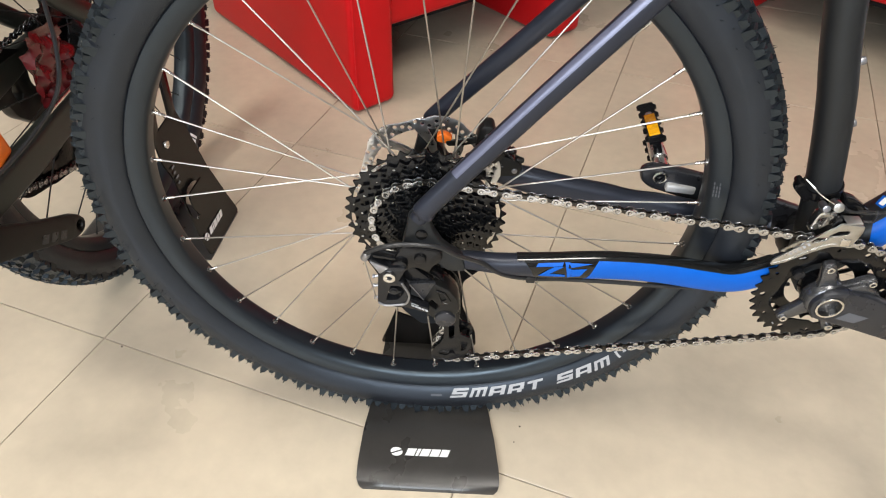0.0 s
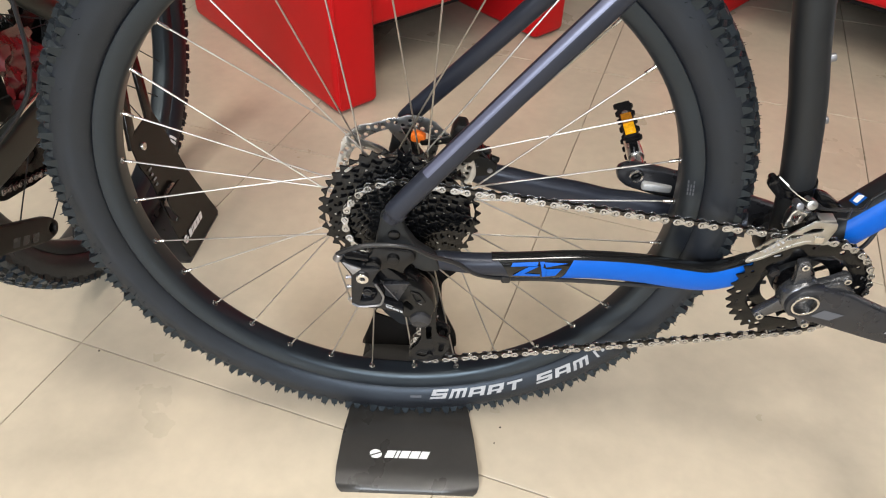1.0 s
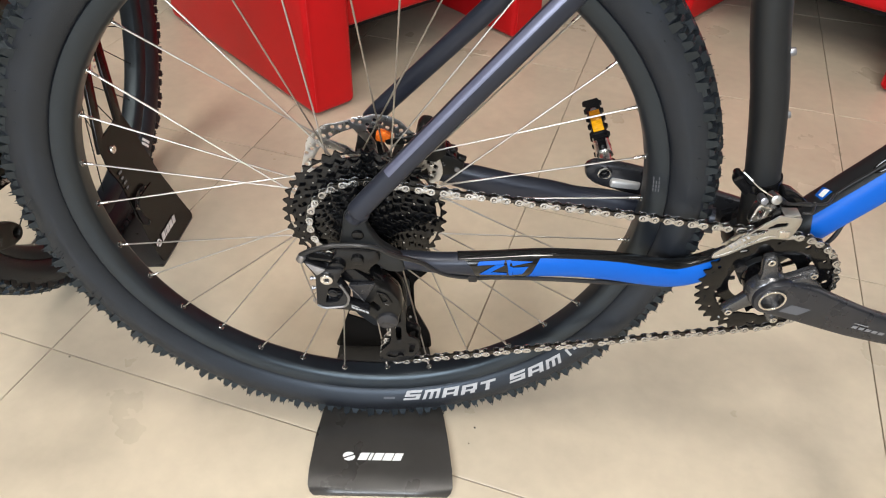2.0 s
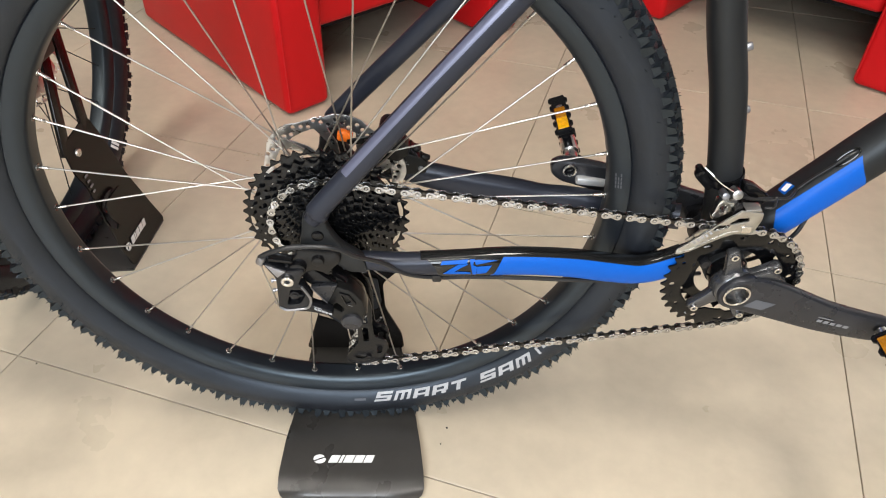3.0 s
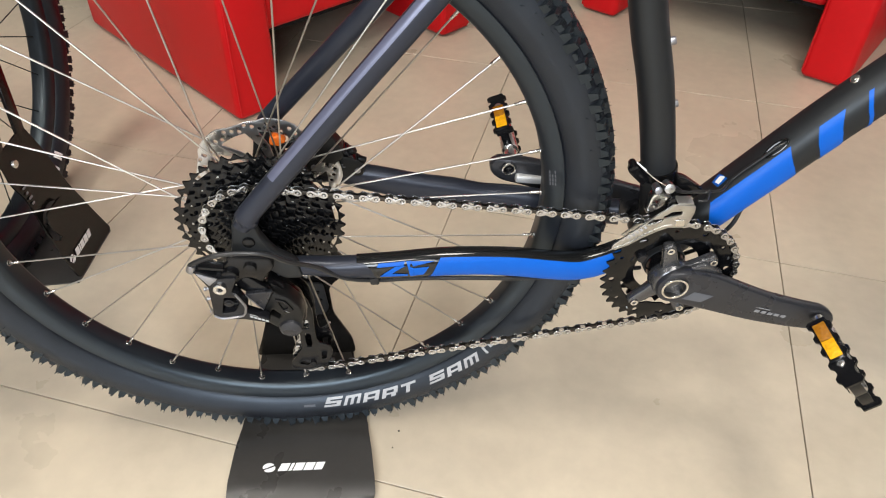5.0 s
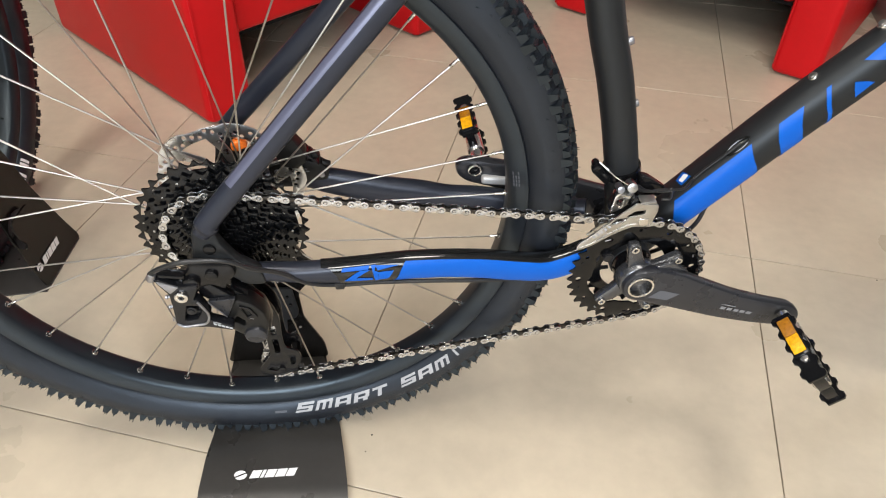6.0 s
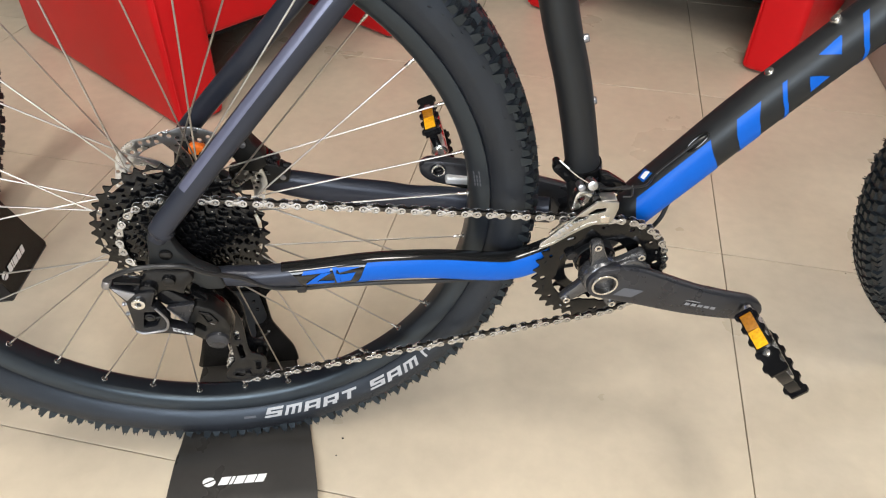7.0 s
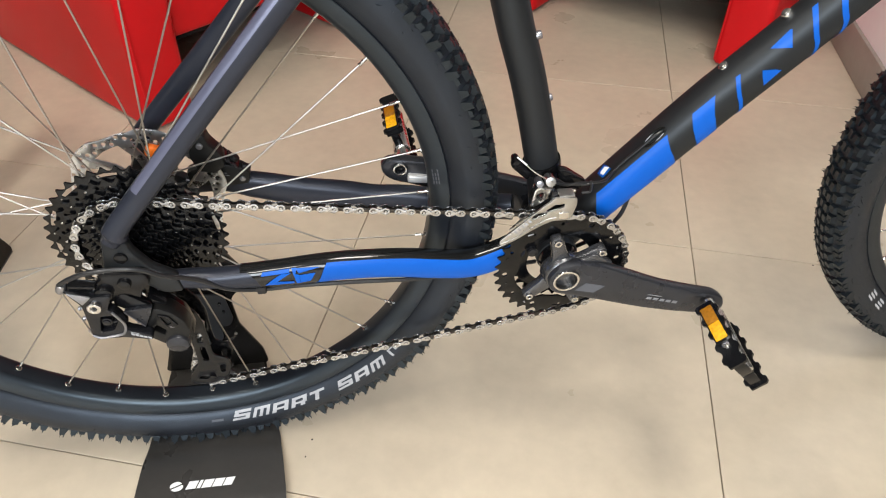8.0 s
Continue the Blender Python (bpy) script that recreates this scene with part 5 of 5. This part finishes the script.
# ---- front wheel ----
FW = Matrix.Translation((1.168, 0, 0)) @ Matrix.Rotation(radians(-5.0), 4, "Z")   # turned a little by the handlebar
bm = bmesh.new()
rim_mesh(bm)
bmesh.ops.transform(bm, matrix=FW, verts=bm.verts)
bpart("front_rim", bm, M_RIM, "matte black alloy rim")
ft = part("front_tyre", TYRE_ME, None, bike, "black knobbly rubber tyre", m=BASE @ FW)
part("tread", TREAD_ME, None, ft, m=Matrix.Rotation(0.03, 4, "Y"))
for a0 in (220.5, 225.0):
    bm = bmesh.new()
    for r0 in (0.3235, 0.3280, 0.3325):
        sidewall_patch(bm, radians(a0), radians(a0 + 2.4), r0, r0 + 0.0026, 0.01, 4, 1)
    part("sidewall_mark", bm, M_LETTER, ft)
for k in range(32):
    th = 0.05 + radians(11.25) * k
    fy, fr = (-0.030, 0.028) if k % 2 else (0.030, 0.028)
    d = radians(62) * (-1 if k % 4 in (3, 0) else 1)
    end = FW @ Vector((0.2965 * math.cos(th), 0, 0.2965 * math.sin(th)))
    hub = FW @ Vector((fr * math.cos(th + d), fy, fr * math.sin(th + d)))
    w = (hub - end).normalized()
    bm = bmesh.new()
    cyl(bm, end, hub, 0.00105, seg=8)
    sp = bpart("front_spoke", bm, M_STEEL)
    bm = bmesh.new()
    cyl(bm, end - w * 0.004, end + w * 0.0035, 0.0030, 0.0026, 10)
    cyl(bm, end + w * 0.0035, end + w * 0.013, 0.0018, 0.0015, 8)
    part("nipple", bm, M_NIPPLE, sp)
bm = bmesh.new()
lathe(bm, [(0.004, -0.05), (0.012, -0.05), (0.014, -0.034), (0.032, -0.032), (0.032, -0.027), (0.014, -0.022), (0.014, 0.022), (0.032, 0.027), (0.032, 0.032), (0.014, 0.034), (0.012, 0.05), (0.004, 0.05)], 40)
bmesh.ops.transform(bm, matrix=FW, verts=bm.verts)
bpart("front_hub", bm, M_BRAKE)


# ---- display stand ----
def display_stand(m, label, lip, hx=0.0):
    root = thing("display_stand", label, "bike stand", m, "bike display stands")
    b = bmesh.new()
    prof = [(-0.137, 0.0010), (-0.134, 0.0050), (-0.127, 0.0080), (-0.116, 0.0105), (-0.106, 0.0115), (-0.060, 0.0090), (-0.046, 0.0078), (-0.030, 0.0040), (-0.020, 0.0026), (0.050, 0.0020), (0.118, 0.0020)]
    wid = {i: (0.0935 if y < -0.09 else 0.0935 - 0.10 * (y + 0.09) if y < 0 else 0.082 - 0.115 * y) for i, (y, z) in enumerate(prof)}
    top = []
    for i, (y, z) in enumerate(prof):
        w = wid[i]
        if i == 0:
            w -= 0.008
        if i == 1:
            w -= 0.003
        top.append([b.verts.new((x * w + 0.006 - 0.064 * max(0.0, y) - 0.045 * min(0.0, y + 0.03), y, z + 0.0012)) for x in (-1, -0.5, 0, 0.5, 1)])
    for p, q in zip(top, top[1:]):
        for k in range(4):
            b.faces.new((p[k], p[k + 1], q[k + 1], q[k]))
    ex = bmesh.ops.extrude_face_region(b, geom=list(b.faces))
    for v in [g for g in ex["geom"] if isinstance(g, bmesh.types.BMVert)]:
        v.co.z = max(0.0, v.co.z - 0.0025)
    part("base_plate", b, M_BASE, root, "glossy black folded steel base plate", smooth=50)
    # back plate, leaning in to the hub
    lean = Matrix(((1, 0, 0, 0), (0, 1, -0.18, 0.116), (0, 0, 1, 0), (0, 0, 0, 1)))
    cx, cz = (0.015 + hx, 0.088) if lip else (0.030, 0.104)
    hole = [(cx + 0.034 * math.cos(a), cz + 0.032 * math.sin(a)) for a in [radians(-60 + 240 * k / 16) for k in range(17)]]
    b = bmesh.new()
    right = [(0.072, 0.002), (0.069, 0.042), (0.047, 0.110), (0.046, 0.17)] if lip else [(0.058, 0.002), (0.063, 0.05), (0.060, 0.17)]
    o = rounded([(-0.077, 0.002)] + right + [(0.070, 0.20), (0.064, 0.245), (-0.020, 0.250), (-0.032, 0.20), (-0.040, 0.13), (-0.062, 0.05)], 0.010)
    plate(b, o, -0.0015, 0.0015, [hole], m=lean)
    part("back_plate", b, M_STAND, root, "black steel upright with a half-round hole")
    b = bmesh.new()
    tongue = rounded([(-0.014, 0.120), (0.044, 0.120), (0.046, 0.095), (0.036, 0.070), (0.018, 0.062), (-0.004, 0.070), (-0.016, 0.095)], 0.014)
    plate(b, [(x + cx - 0.015, z + cz - 0.088) for x, z in tongue], 0.010, 0.013, [], m=lean)
    part("tongue", b, M_STAND, root)
    if lip:
        b = bmesh.new()
        plate(b, rounded([(-0.040, 0.196), (0.040, 0.184), (0.043, 0.128), (0.035, 0.114), (0.024, 0.114), (0.022, 0.084), (0.012, 0.070), (-0.012, 0.068), (-0.036, 0.100)], 0.006), -0.007, -0.004, [], m=lean)
        part("hook_plate", b, M_HOOK, root, "dark grey steel hook plate")
        b = bmesh.new()
        wire(b, [(0.012, 0.0925, 0.0760), (0.026, 0.0905, 0.0820), (0.036, 0.0890, 0.0900), (0.041, 0.0880, 0.0985)], 0.0022, 5)
        part("hook_lip", b, M_ALU, root, "bright bare metal lip")
        for x, z in ((0.032, 0.168), (0.034, 0.150)):
            b = bmesh.new()
            cyl(b, (x, 0.1055 - 0.18 * z, z), (x, 0.1090 - 0.18 * z, z), 0.0020, seg=10, bevel=0.0004)
            part("rivet", b, M_BRAKE, root)
    for x0, x1 in ((0.058, -0.004), (-0.008, -0.046)):
        b = bmesh.new()
        a, e = Vector((x0, 0.072, 0.235)), Vector((x1, 0.052, 0.368))
        d = (e - a).normalized()
        R = Matrix((d.cross(Vector((0, 1, 0))).normalized(), Vector((0, 1, 0)) - d * d.y, d)).transposed()
        box(b, (a + e) / 2, (0.022, 0.006, (e - a).length + 0.02), R, bevel=0.0015)
        part("hook_bar", b, M_STAND, root)
    b = bmesh.new()
    qx, qz = (0.022, 0.207) if lip else (0.040, 0.220)
    cyl(b, (qx, 0.107 - 0.18 * qz, qz), (qx, 0.1205 - 0.18 * qz, qz), 0.0065, seg=20, bevel=0.001)
    part("bolt", b, M_ALU, root)
    # maker's mark: a disc and five plain slanted bars
    def mark(x0, sx, h, at):
        b = bmesh.new()
        for half in (0, 1):
            ang = [radians(28 + 180 * half + 180 * k / 12) for k in range(13)]
            off = 0.0009 * (1 if half == 0 else -1)
            b.faces.new([b.verts.new(at(x0 + sx * (0.0078 * math.cos(a) - off * 0.5), h / 2 + 0.0060 * math.sin(a) + off)) for a in ang])
        part("mark_disc", b, M_WHITE, root)
        for i, w in enumerate((0.0120, 0.0042, 0.0120, 0.0120, 0.0110)):
            b = bmesh.new()
            xs = 0.0115 + (0, 0.0136, 0.0193, 0.0327, 0.0461)[i]
            b.faces.new([b.verts.new(at(x0 + sx * (xs + dx + 0.004 * t), h * t)) for dx, t in ((0, 0), (w, 0), (w, 1), (0, 1))])
            part("mark_bar", b, M_WHITE, root)
    if lip:
        mark(-0.034, 1, 0.0115, lambda x, t: (x, -0.092 + t, 0.0122 - 0.045 * t))
    mark(0.050, -1, 0.012, lambda x, t: (x, 0.1195 - 0.18 * (0.034 + t), 0.034 + t))
    for i in range(4):
        b = bmesh.new()
        z0, x1 = 0.156 + 0.0092 * i, 0.057 - 0.020 * lip
        b.faces.new([b.verts.new((x, 0.1195 - 0.18 * z, z)) for x, z in ((x1, z0), (x1 - 0.007 - 0.003 * (i % 2), z0), (x1 - 0.007 - 0.003 * (i % 2), z0 + 0.0036), (x1, z0 + 0.0036))])
        part("print_bar", b, M_GREYPRINT, root)
    return root


display_stand(pose(0, 0, 0), "black folded steel display stand under a rear wheel", True, -0.030)

# ---- second bicycle ----
M2 = pose(-0.507, 0.364, 0, 0, 0, 265.1)
display_stand(M2, "black folded steel display stand with white maker's mark", False)
bike2 = thing("bicycle", "dark green full suspension mountain bike in a display stand", "bicycle", pose(-0.521, 0.365, 0, 0, 0, 266.9))


def b2part(name, bm, material, label="", parent=None):
    if parent is None:
        return part(name, bm, material, bike2, label, m=BASE)
    return part(name, bm, material, parent, label)


bm = bmesh.new()
rim_mesh(bm)
b2part("rear_rim", bm, M_RIM, "black alloy rim")
t2 = part("rear_tyre", TYRE_ME, None, bike2, "black knobbly mountain bike tyre", m=BASE)
bm = bmesh.new()
tread_mesh(bm, 11, 50, 1.15, 1.9)
part("tread", bm, M_TREAD, t2, smooth=20)
for k in range(28):
    th = 0.11 + 2 * math.pi / 28 * k
    fy, fr = (-0.022, 0.028) if k % 2 else (0.032, 0.028)
    d = radians(62) * (-1 if k % 4 in (3, 0) else 1)
    end = Vector((0.2965 * math.cos(th), 0, 0.2965 * math.sin(th)))
    hub = Vector((fr * math.cos(th + d), fy, fr * math.sin(th + d)))
    bm = bmesh.new()
    cyl(bm, end, hub, 0.0010, seg=6)
    b2part("spoke", bm, M_FRAME)
bm = bmesh.new()
lathe(bm, [(0.004, -0.066), (0.012, -0.060), (0.016, -0.026), (0.032, -0.023), (0.015, -0.012), (0.014, 0.024), (0.032, 0.029), (0.022, 0.042), (0.012, 0.066), (0.004, 0.066)], 40)
b2part("hub", bm, M_BRAKE)
bm = bmesh.new()
rotor(bm, 0.0885, 0.046)
b2part("brake_rotor", bm, M_ROTOR, "steel disc brake rotor")
for sd in (1, -1):
    bm = bmesh.new()
    sweep(bm, smooth_path([(-0.010, sd * 0.072, 0.006, 0.009, 0.016), (0.08, sd * 0.070, 0.007, 0.010, 0.017), (0.21, sd * 0.064, 0.0015, 0.010, 0.0195), (0.29, sd * 0.062, -0.0050, 0.011, 0.0205), (0.36, sd * 0.058, -0.0095, 0.012, 0.0190), (0.44, sd * 0.045, -0.020, 0.012, 0.024)], 8), 32, power=7.0)
    b2part("chain_stay", bm, M_GREEN, "dark olive green box section stay")
    bm = bmesh.new()
    sweep(bm, smooth_path([(0.0, sd * 0.072, 0.010, 0.008, 0.013), (0.10, sd * 0.068, 0.085, 0.009, 0.014), (0.30, sd * 0.055, 0.26, 0.009, 0.014)], 6), 16, power=2.8)
    b2part("seat_stay", bm, M_GREEN)
bm = bmesh.new()
box(bm, (0.225, 0.0785, 0.034), (0.085, 0.003, 0.004), Matrix.Rotation(radians(3), 3, "Y"), bevel=0.001)
b2part("hose_guide", bm, M_ALU, "thin polished hose guide")
bm = bmesh.new()
wire(bm, [(0.195, 0.078, 0.150), (0.205, 0.078, 0.085), (0.236, 0.080, 0.045), (0.30, 0.078, 0.026), (0.38, 0.072, 0.018), (0.44, 0.06, 0.02)], 0.0028)
b2part("brake_hose", bm, M_CABLE)
bm = bmesh.new()
plate(bm, rounded([(0.452, 0.006), (0.4115, -0.0172), (0.3556, -0.0552), (0.2972, -0.0904), (0.2885, -0.1000), (0.2871, -0.1115), (0.2975, -0.1201), (0.3153, -0.1174), (0.3839, -0.0781), (0.4348, -0.0505), (0.472, -0.030)], 0.008), 0.076, 0.091, [loop_pts((0.299, -0.107), 0.0062, 20)], bevel=0.004)
c2 = b2part("crank_arm", bm, M_CRANK_DARK, "dark brown-grey crank arm without its pedal")
for i in range(3):       # worn print: three slanted bars along the arm
    b = bmesh.new()
    p = Vector((0.374 - 0.0155 * i, 0.0914, -0.0770 - 0.0092 * i))
    u, v = Vector((-0.0105, 0, -0.0063)), Vector((-0.0075, 0, 0.0085))
    b.faces.new([b.verts.new(q) for q in (p, p + u, p + u + v, p + v)])
    part("arm_mark", b, M_CRANK, c2, "worn grey print bar")
bm = bmesh.new()
plate(bm, gear_outline(32, 0.0647, 0.004, 0.0036, (0.44, -0.022)), -0.0512, -0.0492, [loop_pts((0.44, -0.022), 0.045, 30)])
b2part("chainring", bm, M_COG)
bm = bmesh.new()
cyl(bm, (0.44, -0.06, -0.022), (0.44, 0.090, -0.022), 0.014, seg=24)
cyl(bm, (0.44, -0.040, -0.022), (0.44, 0.040, -0.022), 0.026, seg=28)
b2part("bottom_bracket", bm, M_BRAKE)
for a, e in (((0.05, -0.05, -0.190), (0.40, -0.05, -0.072)), ((0.0, -0.05, 0.05), (0.43, -0.05, 0.044))):
    a, e = Vector(a), Vector(e)
    d = (e - a).normalized()
    n = int((e - a).length / 0.0127)
    b = bmesh.new()
    cyl(b, a, e, 0.0015, seg=6)
    ch = b2part("chain", b, M_CHAIN_IN, "nickel plated roller chain")
    z = d.cross(Vector((0, 1, 0))).normalized()
    for i in range(n):
        m = Matrix((d, z.cross(d), z)).transposed().to_4x4()
        m.translation = a + d * (0.0127 * (i + 0.5))
        part("link", LINK["outer_link" if i % 2 else "inner_link"], None, ch, m=m)
bm = bmesh.new()
plate(bm, rounded([(0.000, -0.030), (0.030, -0.045), (0.080, -0.092), (0.135, -0.112), (0.180, -0.132), (0.176, -0.150), (0.130, -0.180), (0.072, -0.190), (0.050, -0.160), (0.045, -0.115), (0.000, -0.070)], 0.012), -0.066, -0.056, [rounded([(0.095, -0.125), (0.120, -0.132), (0.112, -0.150), (0.090, -0.145)], 0.006)], bevel=0.002)
rd2 = b2part("rear_derailleur", bm, M_BRAKE, "black rear derailleur with a long cage")
bm = bmesh.new()
plate(bm, rounded([(0.130, 0.045), (0.080, 0.020), (0.088, -0.030), (0.060, -0.060), (0.090, -0.100), (0.122, -0.072), (0.1413, -0.056), (0.150, -0.030), (0.172, -0.029), (0.180, 0.020)], 0.010), -0.080, -0.060, [rounded([(0.118, -0.010), (0.132, -0.018), (0.126, -0.042), (0.112, -0.034)], 0.005)], bevel=0.004)
part("derailleur_body", bm, M_CALIPER, rd2)
bm = bmesh.new()
plate(bm, rounded([(0.060, -0.118), (0.0311, -0.165), (0.0673, -0.1944), (0.120, -0.182), (0.1856, -0.1645), (0.205, -0.148), (0.1362, -0.1400), (0.100, -0.112)], 0.010), -0.064, -0.058, [], bevel=0.002)
part("cage_plate", bm, M_CALIPER, rd2)
rng = random.Random(5)
bm = bmesh.new()
g = [[bm.verts.new((0.140 + 0.092 * i / 12 + rng.uniform(-0.003, 0.003), 0.052 + rng.uniform(-0.006, 0.006), 0.000 + 0.105 * j / 12 + rng.uniform(-0.003, 0.003))) for j in range(13)] for i in range(13)]
for i in range(12):
    for j in range(12):
        if (i - 6) ** 2 + (j - 6) ** 2 < 40:
            bm.faces.new((g[i][j], g[i + 1][j], g[i + 1][j + 1], g[i][j + 1]))
bmesh.ops.delete(bm, geom=[v for v in bm.verts if not v.link_faces], context="VERTS")
b2part("plastic_film", bm, M_FILM, "crumpled shiny plastic wrap with a painted red sheen")
bm = bmesh.new()
lathe(bm, [(0.0165, -0.018), (0.0165, -0.060), (0.008, -0.061)], 32)
cas2 = b2part("cassette", bm, M_COG, "wide range cassette of black steel cogs")
for n, y, m_ in ((51, -0.022, M_COG), (45, -0.026, M_COG), (36, -0.032, M_COG), (28, -0.038, M_COG), (21, -0.044, M_COG), (15, -0.051, M_COG)):
    pr = n * 0.0127 / 2 / math.pi
    bm = bmesh.new()
    hs = [loop_pts((0, 0), pr - 0.032 if n > 40 else 0.016, 40)]
    if n > 40:
        for q in range(24):
            for rr, hr in ((pr - 0.009, 0.0026), (pr - 0.020, 0.0048)):
                aa = 2 * math.pi * (q + (rr < pr - 0.015) * 0.5) / 24
                hs.append(loop_pts((rr * math.cos(aa), rr * math.sin(aa)), hr, 8))
    plate(bm, gear_outline(n, pr, 0.0030, 0.0032), y - 0.001, y + 0.001, hs)
    part("cog", bm, m_, cas2)
bm = bmesh.new()
box(bm, (0.338, 0.052, 0.036), (0.034, 0.020, 0.052), Matrix.Rotation(radians(12), 3, "Y"), bevel=0.007, seg=3)
b2part("orange_tag", bm, M_ORANGE, "orange plastic tag on the frame")
# sidewall marks of the second tyre: plain bars
for a0 in (-2.02, -2.105):
    b = bmesh.new()
    for k in range(2):
        r0, r1 = (0.3215, 0.3375)
        aa = a0 - 0.024 * k
        vs = []
        for f in (0, 1, 2, 3):
            for g in (0.0, 0.016):
                p = side_point(aa - g, r0 + (r1 - r0) * f / 3)
                vs.append(b.verts.new((p.x, -p.y, p.z)))
        for f in range(3):
            b.faces.new((vs[2 * f], vs[2 * f + 1], vs[2 * f + 3], vs[2 * f + 2]))
    part("sidewall_mark", b, M_WHITE, t2)

# ---- floor tiles ----
TILE = 0.5995
tiles = []
for i in range(-6, 5):
    for j in range(-6, 6):
        u0, v0 = 0.0845 + TILE * i, -0.0665 + TILE * j
        x0, x1 = max(u0, U0), min(u0 + TILE, U1 + 0.0)
        y0, y1 = max(v0, V0), min(v0 + TILE, V1)
        if i >= 2 and j >= 2:
            x0 = max(x0, PU + 0.31)
        elif i == 1 and j >= 2:
            x1 = min(x1, PU)
        if x1 - x0 > 0.02 and y1 - y0 > 0.02:
            bm = bmesh.new()
            g = 0.0009
            box(bm, ((x0 + x1) / 2, (y0 + y1) / 2, -0.004), (x1 - x0 - 2 * g, y1 - y0 - 2 * g, 0.008), bevel=0.0004, seg=1)
            part("tile", bm, M_TILE, floor)

# a little grit on the tiles
rng = random.Random(9)
bm = bmesh.new()
for x, y in ((-0.476, 0.083), (1.014, 0.220), (0.126, -0.056), (0.135, -0.030), (-0.127, 0.294)):
    made = bmesh.ops.create_icosphere(bm, subdivisions=1, radius=0.0016 * rng.uniform(0.7, 1.2))["verts"]
    for v in made:
        v.co = Vector((v.co.x * rng.uniform(0.8, 1.3), v.co.y * rng.uniform(0.8, 1.3), v.co.z * 0.5 + 0.0007)) + Vector((x, y, 0))
tagged(new("grit", mesh_of("grit", bm, M_PLASTIC)), "a few dark specks of grit lying on the tiles", "grit", kind="stuff")
